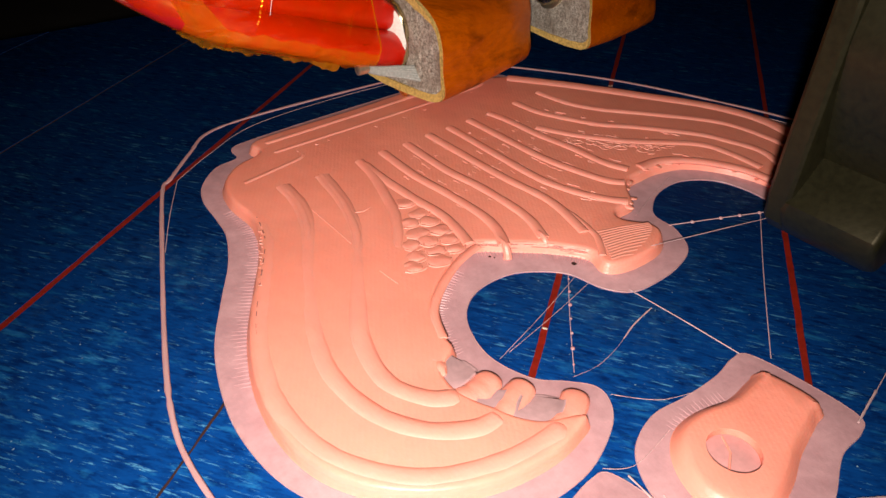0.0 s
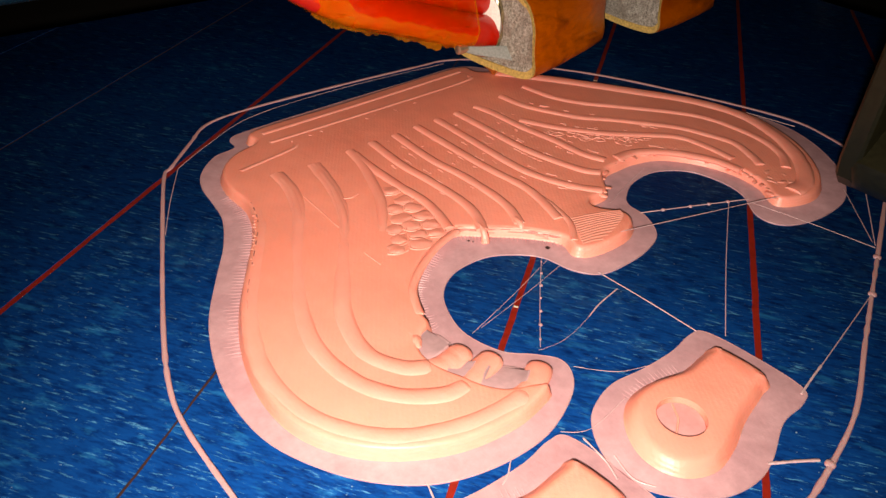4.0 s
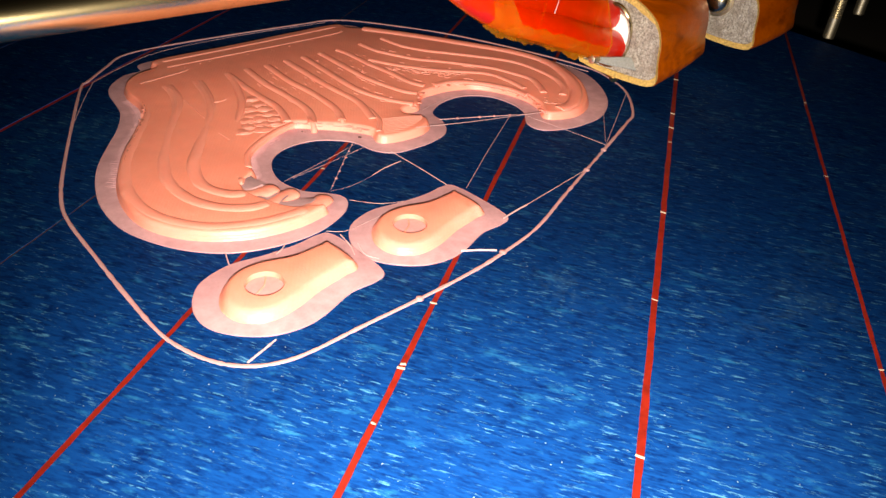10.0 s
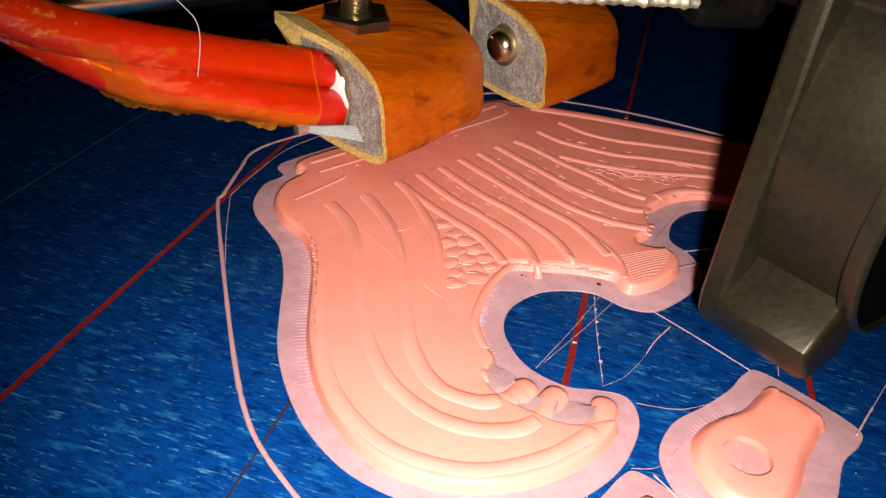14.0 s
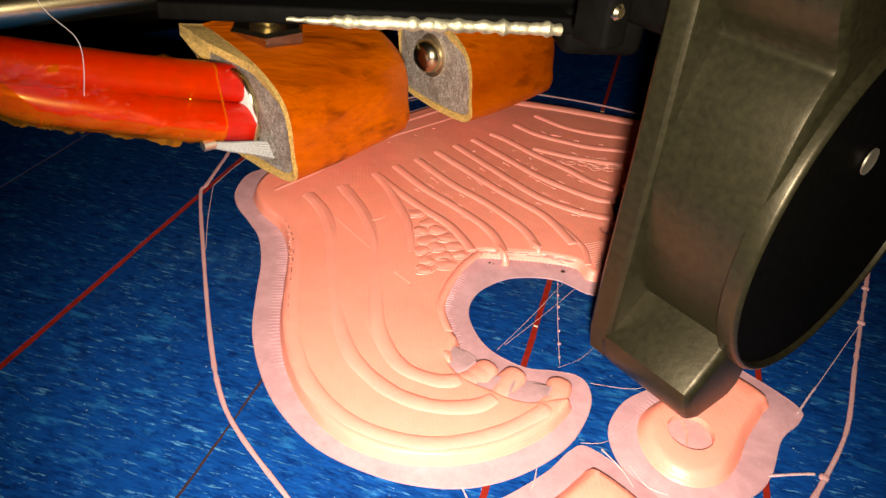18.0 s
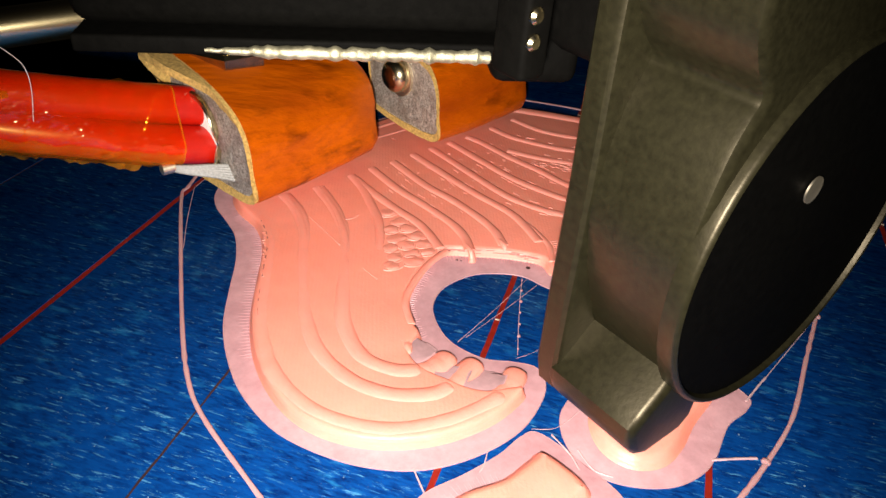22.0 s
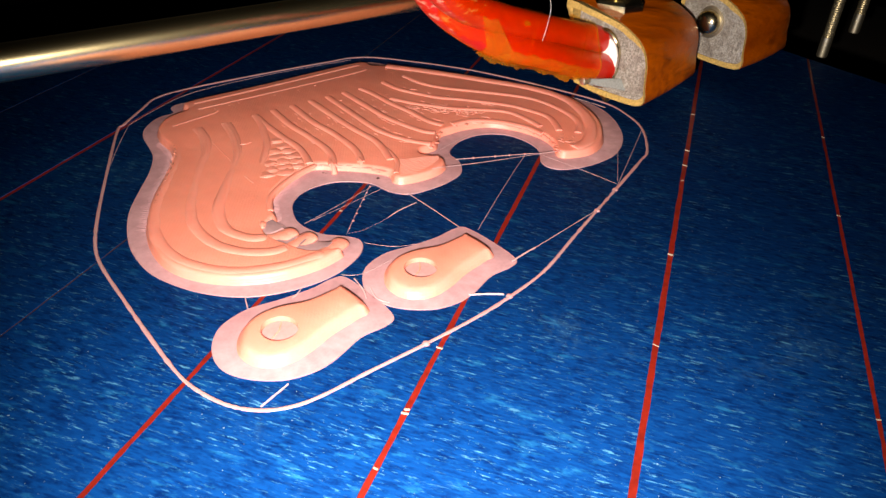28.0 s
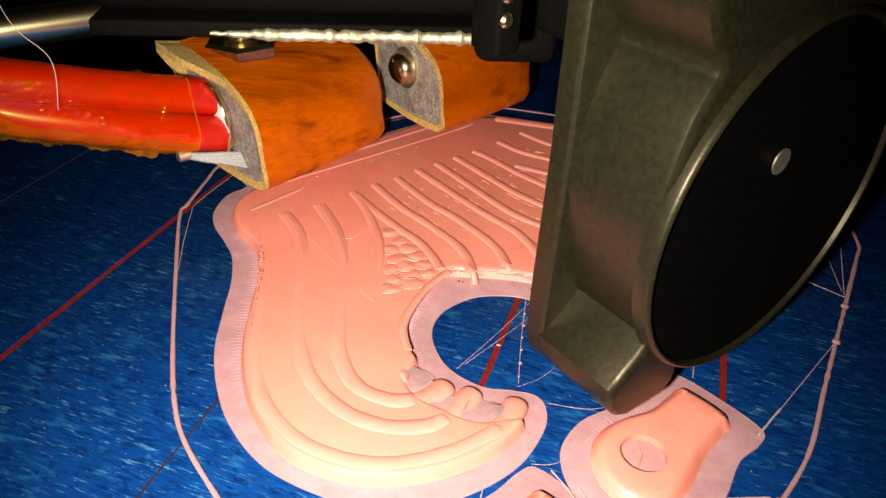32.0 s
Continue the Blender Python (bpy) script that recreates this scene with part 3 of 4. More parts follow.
def blunt(line, radius):
    """The radius along a bead with round, blunt ends."""
    length = sum((q - p).length for p, q in zip(line, line[1:]))

    def at(s):
        d = min(s, 1 - s) * length / radius
        return radius * math.sqrt(max(0.06, 1 - (1 - min(1.0, d)) ** 2)) * (1 + 0.07 * noise.noise((s * length * 0.35, line[0].x, line[0].y)))
    return at


def rib(points, radius=1.45, z=TOP - 0.12, label="", flat=0.44, sink=None):
    """A raised bead; sink lowers it along its way (0 to 1) where it melts into the top."""
    line = [Vector((p.x, p.y, z)) for p in spline(points, False, 9)]
    ends = [line[0].lerp(line[1], k / 5) for k in range(5)], [line[-2].lerp(line[-1], k / 5) for k in range(1, 6)]
    line = ends[0] + line[1:-1] + ends[1]
    if sink:
        for i, p in enumerate(line):
            p.z -= sink(i / (len(line) - 1))
    part("rib", tube(line, blunt(line, radius), 12, flat), PINK_RIB, wing, label)


def fade_out(s):
    return 0.62 * max(0.0, (s - 0.55) / 0.45) ** 1.6


def low_middle(s):
    return 0.26 * math.exp(-((s - 0.36) / 0.13) ** 2) + 0.5 * max(0.0, (s - 0.88) / 0.12) ** 2


rib([(-23.5, 48), (-24.3, 39), (-27.6, 29.5), (-34, 18.6), (-40, 7.5), (-44.2, -1.2), (-47.3, -11.9), (-46.4, -22.8), (-42, -30.6), (-35.5, -35.2),
     (-30.5, -35.8)], 2.1, TOP - 0.3, flat=0.3, sink=low_middle)
rib([(-13.4, 46.9), (-15.6, 34), (-19.6, 22.6), (-25.8, 12.4), (-33, 1.5), (-38.4, -7.7), (-40.7, -18.4), (-37.3, -25.8), (-33, -28.4)],
    2.1, TOP - 0.3, flat=0.3, sink=low_middle)
rib([(-2, 47.4), (-3.2, 39.7), (-5.9, 31), (-8.8, 23.1), (-12.7, 16.5), (-16.2, 11.5)], sink=fade_out)
for points in ([(-1.8, 45.4), (-2.1, 37.2), (-1.5, 24.9), (-0.6, 16.3), (-1.5, 9.3), (-3, 3.6)],
               [(5.5, 48.2), (5.1, 33.8), (6.3, 22.6), (6.9, 11.5), (5.8, 4.6), (3, -1.2)],
               [(13.3, 48.2), (13.2, 31.3), (14.7, 20.7), (15.1, 9.5), (14.3, 2.1), (11.8, -4.3)],
               [(21.3, 49.1), (22.1, 29.5), (22.8, 18.1), (24.1, 8), (23.4, 0.9), (20.9, -8.2)],
               [(28.8, 49.3), (29, 35), (29.1, 25.1), (29.6, 13.8), (32.1, 5.3), (36, -1.6), (39.4, -5.3)],
               [(36.3, 49.6), (37.1, 34), (37.8, 22.4), (39.9, 12.8), (42.7, 4.5), (45.7, 0.9)],
               [(43.9, 49.6), (45.4, 43.2), (46.4, 31.3), (48.3, 21.1), (49.3, 10.7), (51.8, 4.6)],
               [(49, 35.3), (54, 26.7), (59.5, 20), (65.4, 13.8), (78.8, 2.8), (81.6, -5.5), (81.8, -15.2)],
               [(55.3, 50.8), (56.6, 42), (60.9, 33.4), (65.9, 25.9), (72.4, 19.8), (83.9, 6.7), (87.7, -1.1), (90.2, -9.6), (87.7, -17), (85.2, -21.5)],
               [(66.4, 52.2), (68.6, 41), (73.5, 32.8), (79.8, 26.2), (92, 12.9), (96.9, 5.4), (98.9, -3.7), (98.6, -14), (95.3, -21.7), (89.7, -26.4)]):
    rib(points)
# the two long ribs stand out more sharply at their upper ends
rib([(-23.5, 48), (-24.3, 39), (-27.6, 29.5), (-32.4, 21.4)], 1.05, sink=fade_out)
rib([(-13.4, 46.9), (-15.6, 34), (-19.6, 22.6), (-24.3, 14.6)], 1.05, sink=fade_out)
# hair-fine lines left by the travelling nozzle
for points in ([(-23.3, 34.5), (-23.3, 26.5), (-23.4, 18.6)], [(-23.9, 7.2), (-23.7, 4.5), (-23.4, 1.6)], [(-12, 28), (-14.4, 27.5), (-17, 28.6)]):
    rib(points, 0.16, TOP + 0.03, "", 0.9)
# raised border round the lower lobe and the leading edge
rib([(-31.6, 53.5), (-33.8, 47), (-33.6, 39), (-37, 29), (-44.2, 17.6), (-51.2, 6.4), (-56, -5), (-57.8, -15), (-56, -26.5), (-48.5, -36.8), (-37.5, -42.2), (-27, -43.6), (-23.5, -43.2)],
    2.0, TOP - 0.4, "raised outer border bead", 0.33, sink=lambda s: 0.42 * max(0.0, 1 - s / 0.55) + 0.5 * max(0.0, (s - 0.9) / 0.1) ** 2)
rib([(66, 65.5), (79, 50), (92, 32), (103.5, 15), (108, 0), (105, -13.5), (98, -25), (88, -33), (80, -34)], 2.6, TOP - 0.5, "raised outer border bead")
rib([(55, 3.8), (63, 2.8), (71, -3), (77, -12), (78.5, -20)], 1.6, TOP - 0.25, "raised inner border bead")
rib([(-1.8, 2.2), (-9, 0.2), (-16.5, -3.8), (-22.8, -9), (-26.2, -16)], 1.0, TOP - 0.25, "raised inner border bead")
# rails along the straight edge
rib([(-17, 69), (20, 70.4), (57, 72.6)], 1.0, TOP - 0.2, "raised rail")
rib([(-17.5, 63.4), (17, 64.2), (52, 65.6), (57, 68)], 0.8, TOP - 0.15, "raised rail")
rib([(-30.3, 54), (-21.5, 55.6), (-13.6, 57.2), (-11.8, 59)], 0.75, TOP - 0.15, "raised rail")

# nozzle strings, crumbs and rough scales on the top
rng = random.Random(11)


def crumb(x, y, size, z=TOP - 0.08):
    bm = bmesh.new()
    bmesh.ops.create_icosphere(bm, subdivisions=1, radius=size)
    a = rng.gauss(-0.9, 0.5)
    for v in bm.verts:
        q = v.co * rng.uniform(0.7, 1.25)
        q = Vector((q.x * 2.2, q.y * 0.9, q.z * 0.75))
        v.co = Vector((x + q.x * math.cos(a) - q.y * math.sin(a), y + q.x * math.sin(a) + q.y * math.cos(a), z + q.z))
    part("crumb", bm, PINK_RIB, wing)


for i in range(14):
    s = i / 13
    crumb(-12 + 62 * s + rng.uniform(-1, 1), 60.5 + 2 * s + rng.uniform(-1.2, 1.2), rng.uniform(0.15, 0.4))
for i in range(46):
    a, r = rng.uniform(0.3, 1.0), rng.uniform(0, 1)
    crumb(8 + 45 * r + rng.uniform(-3, 3), 14 + 30 * a + rng.uniform(-5, 5), rng.uniform(0.15, 0.38))
for i in range(22):
    crumb(-36.5 - 12 * (i / 21) + rng.uniform(-0.4, 0.4) + 1.2, 36 - 22 * (i / 21), rng.uniform(0.12, 0.3))


def net_cell(x, y, rx, ry, turn):
    """A small uneven raised ring of the net between two ribs."""
    line = []
    for k in range(12):
        a = 2 * math.pi * k / 12
        px, py = rx * math.cos(a) * rng.uniform(0.72, 1.2), ry * math.sin(a) * rng.uniform(0.72, 1.2)
        line.append(Vector((x + px * math.cos(turn) - py * math.sin(turn), y + px * math.sin(turn) + py * math.cos(turn), TOP - 0.06 + rng.uniform(-0.1, 0.1))))
    part("net_ring", loop_tube(line, lambda s: 0.26 + 0.2 * noise.noise((s * 7, x, y)), 6, 0.8), PINK_RIB, wing)


RIB_A = [(-2.7, 33.1), (-7.2, 23.6), (-11.7, 15.8), (-17.1, 8), (-22, 2)]
RIB_B = [(-2.1, 31.3), (-2.1, 20.4), (-2.5, 11.4), (-4.1, 4.5), (-13.2, 0.1)]


def bubble(x, y, rx, ry, turn):
    """A low, soft blister of plastic with a thin torn seam along one side."""
    bm = bmesh.new()
    bmesh.ops.create_icosphere(bm, subdivisions=3, radius=1.0)
    for v in bm.verts:
        q = v.co * (1 + 0.4 * noise.noise(v.co * 1.2 + Vector((x, y, 0))))
        q = Vector((q.x * rx, q.y * ry, q.z * 0.5))
        v.co = Vector((x + q.x * math.cos(turn) - q.y * math.sin(turn), y + q.x * math.sin(turn) + q.y * math.cos(turn), TOP - 0.22 + q.z))
    part("bubble", bm, PINK_RIB, wing)
    arc = []
    for k in range(7):
        g = radians(205 + 24 * k)
        px, py = 1.04 * rx * math.cos(g), 1.04 * ry * math.sin(g)
        arc.append(Vector((x + px * math.cos(turn) - py * math.sin(turn), y + px * math.sin(turn) + py * math.cos(turn), TOP + 0.04 + rng.uniform(-0.06, 0.06))))
    part("seam", tube(arc, lambda s: 0.2 + 0.14 * noise.noise((s * 5, x, y)), 6, 0.9), PINK_RIB, wing)


for v, count in enumerate((1, 1, 2, 2, 3, 3, 2)):
    sv = 0.75 + v * 0.46
    k = min(3, int(sv))
    a = Vector(RIB_A[k]).lerp(Vector(RIB_A[k + 1]), sv - k)
    c = Vector(RIB_B[k]).lerp(Vector(RIB_B[k + 1]), sv - k)
    for u in range(count):
        p = a.lerp(c, (u + 0.5 + (0.12 if v % 2 else -0.08)) / count)
        bubble(p.x + rng.uniform(-0.3, 0.3), p.y + rng.uniform(-0.4, 0.4), min(2.9, (c - a).length / count * 0.58), rng.uniform(1.8, 2.3), rng.uniform(-0.3, 0.3) - 0.15)
for i in range(11):
    p = Vector((50.5, 24)).lerp(Vector((67, 7.5)), i / 10)
    net_cell(p.x + rng.uniform(-1.2, 1.2), p.y + rng.uniform(-1.8, 1.6), rng.uniform(1.3, 2.4), rng.uniform(0.8, 1.4), -0.8 + rng.uniform(-0.4, 0.4))


def fleck(line, at, off, length):
    """A ragged stroke of plastic along the side of a rib."""
    k = int(at * (len(line) - 2))
    d = (line[k + 1] - line[k]).normalized()
    side = Vector((-d.y, d.x, 0)) * off
    pts = [line[k] + side + d * (length * (u - 0.5)) + Vector((rng.uniform(-0.2, 0.2), rng.uniform(-0.2, 0.2), 0)) for u in (0, 0.35, 0.7, 1)]
    path = [Vector((p.x, p.y, TOP + rng.uniform(-0.05, 0.08))) for p in pts]
    part("fleck", tube(path, lambda s: rng.uniform(0.14, 0.36) * (1.1 - s * 0.5), 6, 0.7), PINK_RIB, wing)


for points, count in (([(5.5, 48.2), (5.1, 33.8), (6.3, 22.6), (6.9, 11.5)], 5), ([(13.3, 48.2), (13.2, 31.3), (14.7, 20.7), (15.1, 9.5)], 6),
                      ([(21.3, 49.1), (22.1, 29.5), (22.8, 18.1), (24.1, 8)], 6), ([(29, 35), (29.1, 25.1), (29.6, 13.8), (32.1, 5.3), (36, -1.6)], 10),
                      ([(37.1, 34), (37.8, 22.4), (39.9, 12.8), (42.7, 4.5)], 10), ([(45.4, 43.2), (46.4, 31.3), (48.3, 21.1), (49.3, 10.7), (51.8, 4.6)], 14),
                      ([(54, 26.7), (59.5, 20), (65.4, 13.8), (78.8, 2.8)], 16), ([(56.6, 42), (60.9, 33.4), (65.9, 25.9), (72.4, 19.8), (83.9, 6.7)], 12),
                      ([(60, 9), (66, 7), (73, 0.5), (78.5, -8)], 14)):
    way = spline(points, False, 8)
    for _ in range(count):
        fleck(way, rng.uniform(0.05, 0.95), rng.choice((-1, 1)) * rng.uniform(1.3, 3.0), rng.uniform(0.8, 3.2))


def lump(x, y, size, z):
    bm = bmesh.new()
    bmesh.ops.create_icosphere(bm, subdivisions=2, radius=size)
    a = rng.uniform(0, 6.3)
    for v in bm.verts:
        q = v.co * (1 + 0.45 * noise.noise(v.co * (1.3 / size) + Vector((x, y, 0))))
        q = Vector((q.x * 2.0, q.y, q.z * 0.42))
        v.co = Vector((x + q.x * math.cos(a) - q.y * math.sin(a), y + q.x * math.sin(a) + q.y * math.cos(a), z + q.z))
    part("lump", bm, PINK_RIB, wing)


# lumps in a row behind the inner border of the lobe
for i, p in enumerate(spline([(-20.5, -1.5), (-24.5, -6), (-28, -12), (-29.6, -18), (-31.5, -21.5)], False, 4)):
    lump(p.x + rng.uniform(-0.9, 0.9), p.y + rng.uniform(-0.7, 0.7), rng.uniform(0.7, 1.3), TOP - rng.uniform(0.4, 0.6))
# lumpy, rough inner edge of the tail and ragged ends of the ribs
for i, p in enumerate(spline([(54, 2.6), (61, 2.0), (68.7, -1.1), (75, -8.6), (78.6, -18), (78, -27), (75.5, -33.5)], False, 6)):
    lump(p.x + rng.uniform(-1.2, 1.0), p.y + rng.uniform(-0.8, 1.2), rng.uniform(0.45, 0.85), rng.uniform(1.6, TOP - 0.2))
for x, y in ((40, -5.5), (42, -4.4), (38, -6.3), (45.5, 0.4), (47.5, 1.0), (44, -0.8)):
    lump(x + rng.uniform(-0.5, 0.5), y + rng.uniform(-0.5, 0.5), rng.uniform(0.6, 1.0), TOP - 0.6)
for x, y in ((80, -28), (82, -30), (84, -31.5), (79.5, -24), (81.5, -26.5), (83.5, -24.5), (86, -28)):
    lump(x, y, rng.uniform(0.5, 0.9), TOP - 0.15)
# fine ridges across the brim beside the body
def ridges(points, reach, step, label, owner=None):
    line = spline(points, False, 40)
    bm = bmesh.new()
    gone = 0.0
    for p, q in zip(line, line[1:]):
        gone += (q - p).length
        if gone > step:
            gone = 0.0
            d = (q - p).normalized()
            out = Vector((d.y, -d.x, 0))
            far = reach * rng.uniform(0.75, 1.15)
            tube([Vector((p.x, p.y, 0.26)) + out * far * k / 3 + Vector((0, 0, 0.1 * (1 - k / 3))) for k in range(4)], lambda s: 0.2 * (1 - 0.6 * s), 5, 0.8, bm=bm)
    part("ridge_band", bm, BRIM, owner or wing, label)


ridges([(-58, -4.5), (-53, 7), (-46, 18.2), (-38.8, 29.5), (-35.6, 39), (-35.9, 49)][::-1], 3.4, 0.85, "fine ridges across the brim")
ridges([(-9, 1.0), (-15.8, -2.4), (-22, -8), (-25.2, -15.5), (-25.8, -19.5)][::-1], 2.6, 0.75, "fine ridges across the brim")
ridges([(-1.8, 3.2), (4.3, -0.6), (12, -7), (17, -13.8)], 2.4, 0.8, "fine ridges across the brim")
ridges([(37, -15), (35, -19), (29.7, -21.2), (21, -21)], 3.0, 0.8, "fine ridges across the brim")
# open layers on the inner wall of the hollow; dark beads paint their shade
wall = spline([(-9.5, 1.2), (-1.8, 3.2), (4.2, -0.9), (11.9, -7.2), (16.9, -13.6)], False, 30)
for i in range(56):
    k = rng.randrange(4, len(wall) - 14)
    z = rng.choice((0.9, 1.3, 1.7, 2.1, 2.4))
    part("gap_shade_bead", tube([Vector((p.x, p.y, z + 0.05 * noise.noise((p.x, i, 0)))) for p in inset(wall, 0.06 if z > 2 else -0.06)[k:k + rng.randrange(5, 13)]], 0.1, 5, 0.8), GAP_SHADE, wing)
for i in range(44):
    k = rng.randrange(2, len(wall) - 16)
    z = rng.uniform(0.6, TOP - 0.1)
    strand = [Vector((p.x, p.y, z + 0.12 * noise.noise((p.x * 0.8, i, 0)))) for p in inset(wall, -0.15 - 0.3 * rng.random() - 0.25 * (TOP - z) / TOP)[k:k + rng.randrange(6, 15)]]
    part("layer_strand", tube(strand, 0.16, 5, 0.8), PINK_RIB, wing)
# short beads of the same painted gap shade along the leading edge
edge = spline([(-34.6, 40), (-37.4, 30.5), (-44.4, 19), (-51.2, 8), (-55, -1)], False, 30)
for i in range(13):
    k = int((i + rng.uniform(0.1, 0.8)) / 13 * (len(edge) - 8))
    part("gap_shade_bead", tube([Vector((p.x, p.y, TOP + 0.02)) for p in edge[k:k + rng.randrange(2, 6)]], 0.14, 5, 0.8), GAP_SHADE, wing)
# drips where ribs run over the inner edge, and pinholes in the brim
for x, y, dx, dy in ((3, -1.2, -0.5, -2.2), (11.8, -4.3, -0.5, -2.0)):
    line = spline([(x - dx * 1.2, y - dy * 1.2, TOP - 0.1), (x, y, TOP + 0.1), (x + dx * 0.55, y + dy * 0.55, TOP - 1.0), (x + dx * 0.75, y + dy * 0.75, 0.4)], False, 5)
    part("drip", tube(line, lambda s: 0.7 + 0.35 * s * s + 0.1 * noise.noise((s * 5, x, 0)), 9), PINK_RIB, wing)
for x, y, s in ((0.0, 0.0, 0.35), (0.6, -0.9, 0.25), (13.1, -12.6, 0.62)):
    part("pinhole", lathe([(s, 0.28), (s, 0.312), (s * 0.5, 0.314)], (x, y, 0), "Z", 8), DARK_JOINT, wing)
# flat shiny patches of the first layer left open between the rib ends of the lobe
def patch(points, low, high):
    line = [p + 0.35 * Vector((noise.noise((p.x, p.y, 1)), noise.noise((p.x, p.y, 5)), 0)) for p in spline([(*p, 0) for p in points], True, 4)]
    mid = sum(line, Vector()) / len(line)
    bm = bmesh.new()
    ring = []
    for z, grow in ((0.31, 1.06), (0.0, 1.0), (0.08, 0.9)):
        row = []
        for i, p in enumerate(line):
            q = mid + (p - mid) * grow
            row.append(bm.verts.new((q.x, q.y, 0.31 if grow > 1.03 else low + (high - low) * (i < 5) + z)))
        ring.append(row)
    n = len(line)
    for a, b in zip(ring, ring[1:]):
        for i in range(n):
            bm.faces.new((a[i], a[(i + 1) % n], b[(i + 1) % n], b[i]))
    bm.faces.new(ring[-1])
    bmesh.ops.bevel(bm, geom=bm.edges[:], offset=0.1, segments=2, affect="EDGES")
    part("open_patch", bm, PATCH, wing, "dull flat patch between two rib ends")


def finger(points):
    """The rounded end of a rib that runs out over the brim."""
    line = spline(points, False, 8)
    part("rib_end", tube([Vector((p.x, p.y, 1.72 - 0.85 * (i / (len(line) - 1)) ** 1.6 + 0.12 * noise.noise((p.x * 0.5, p.y * 0.5, 3)))) for i, p in enumerate(line)], blunt(line, 2.6), 14, 0.42), PINK_RIB, wing)


finger([(-36, -26.4), (-31.5, -28.8), (-27.6, -28.4), (-23.6, -27.2)])
finger([(-33.5, -35.3), (-29, -35.3), (-24.6, -33.4), (-20.2, -32.0)])
finger([(-29, -43.2), (-22.5, -42.7), (-18.2, -41.0), (-14.8, -38.6)])
patch([(-26.0, -20.0), (-25.4, -25.0), (-32.2, -26.6), (-32.8, -22.0)], 2.3, 0.5)
patch([(-27.0, -28.4), (-24.4, -31.0), (-29.6, -34.2), (-31.6, -31.2)], 2.3, 0.5)
patch([(-22.4, -33.8), (-18.0, -38.4), (-23.4, -42.4), (-29.0, -37.6)], 2.35, 0.5)
# slanting beads on the beak between the two hollows
for i in range(12):
    u = i / 11
    start, end = Vector((23.4 - 5.2 * u, -9.6 - 8.6 * u)), Vector((36.0 - 12.5 * u * u, -14.2 - 5.6 * u))
    rib([tuple(start), tuple(start.lerp(end, 0.5) + Vector((0.1, 0.25))), tuple(end)], 0.34, TOP - 0.04)
rib([(24.1, 3.4), (24.0, -2.0), (23.0, -7.4), (21.6, -11.4), (17.6, -16.4)], 0.9, TOP - 0.12)
BED_THINGS.append(wing)


# ---- two printed levers ----
LEVER_BRIM = [(19, -51.5), (20.8, -61), (21, -71.6), (17.4, -73.9), (10.3, -74.2), (1.5, -77.5), (-4.6, -78.4), (-11.3, -76.9), (-17.3, -72.5),
              (-20.9, -67), (-21.1, -61), (-18.6, -55.4), (-14.6, -51.8), (-7.5, -49.8), (0.5, -50.7), (9.1, -51), (15.3, -50.2)]
LEVER_BODY = [(15.2, -57), (16.1, -65.8), (12.6, -67), (4.4, -68.8), (-2.6, -71.2), (-8.7, -71.9), (-13.4, -69.3), (-14.9, -64.2), (-12.5, -58.9),
              (-8, -55.6), (-2, -55.2), (5.4, -57), (12.8, -56.6)]
HOLE = (-5.4, -63.4, 4.4)


def lever(name, dx, dy, label):
    ob = thing(name, dx, dy - 63, 0, label, "3d print", "printed levers")
    sh = lambda pts: [Vector((p.x + dx, p.y + dy, 0)) for p in spline(pts, True, 6)]
    part("brim", slab(sh(LEVER_BRIM), [(0, 0.006), (0, 0.22), (0.25, 0.3)]), BRIM, ob, "thin see-through pink brim")
    part("brim_edge", loop_tube([Vector((p.x, p.y, 0.2)) for p in inset(sh(LEVER_BRIM), 0.12)], 0.12, 6, 0.9), SKIRT, ob, "whitish raised edge of the brim")
    hole = [Vector((HOLE[0] + dx + HOLE[2] * math.cos(-k * math.pi / 14), HOLE[1] + dy + HOLE[2] * math.sin(-k * math.pi / 14), 0)) for k in range(28)]
    outer = sh(LEVER_BODY)
    bm = bmesh.new()
    h = 2.7
    rings = [[bm.verts.new((p.x, p.y, z)) for p in inset(outer, by)] for by, z in ((-1.3, 0.31), (-0.8, 0.9), (-0.1, h - 0.75), (0.6, h - 0.22), (1.5, h))]
    well = [[bm.verts.new((p.x, p.y, z)) for p in hole] for z in (h, 1.1)]
    for group in (rings, well):
        n = len(group[0])
        for a, b in zip(group, group[1:]):
            for i in range(n):
                bm.faces.new((a[i], a[(i + 1) % n], b[(i + 1) % n], b[i]))
    edges = []
    for ring in (rings[-1], well[0]):
        for i in range(len(ring)):
            edges.append(bm.edges.get((ring[i], ring[(i + 1) % len(ring)])))
    bmesh.ops.triangle_fill(bm, use_beauty=True, use_dissolve=False, edges=edges)
    bm.faces.new(well[1])
    part("body", bm, PINK, ob, "solid pink body with a round well")
    part("well_floor", lathe([(4.36, 1.11), (4.3, 1.35), (3.6, 1.5)], (HOLE[0] + dx, HOLE[1] + dy, 0), "Z", 28), BRIM_SOLID, ob, "pale lilac floor of the well")
    ridges([(p[0] + dx, p[1] + dy) for p in LEVER_BODY[9:12]][::-1], 3.2, 0.8, "fine ridges across the brim", ob)
    part("thread", tube([Vector((HOLE[0] + dx - 3.4, HOLE[1] + dy - 1.6, 1.5)), Vector((HOLE[0] + dx, HOLE[1] + dy + 0.4, 1.65)), Vector((HOLE[0] + dx + 1.9, HOLE[1] + dy + 3.2, 1.5))], 0.22, 6),
         PINK_RIB, ob)
    BED_THINGS.append(ob)


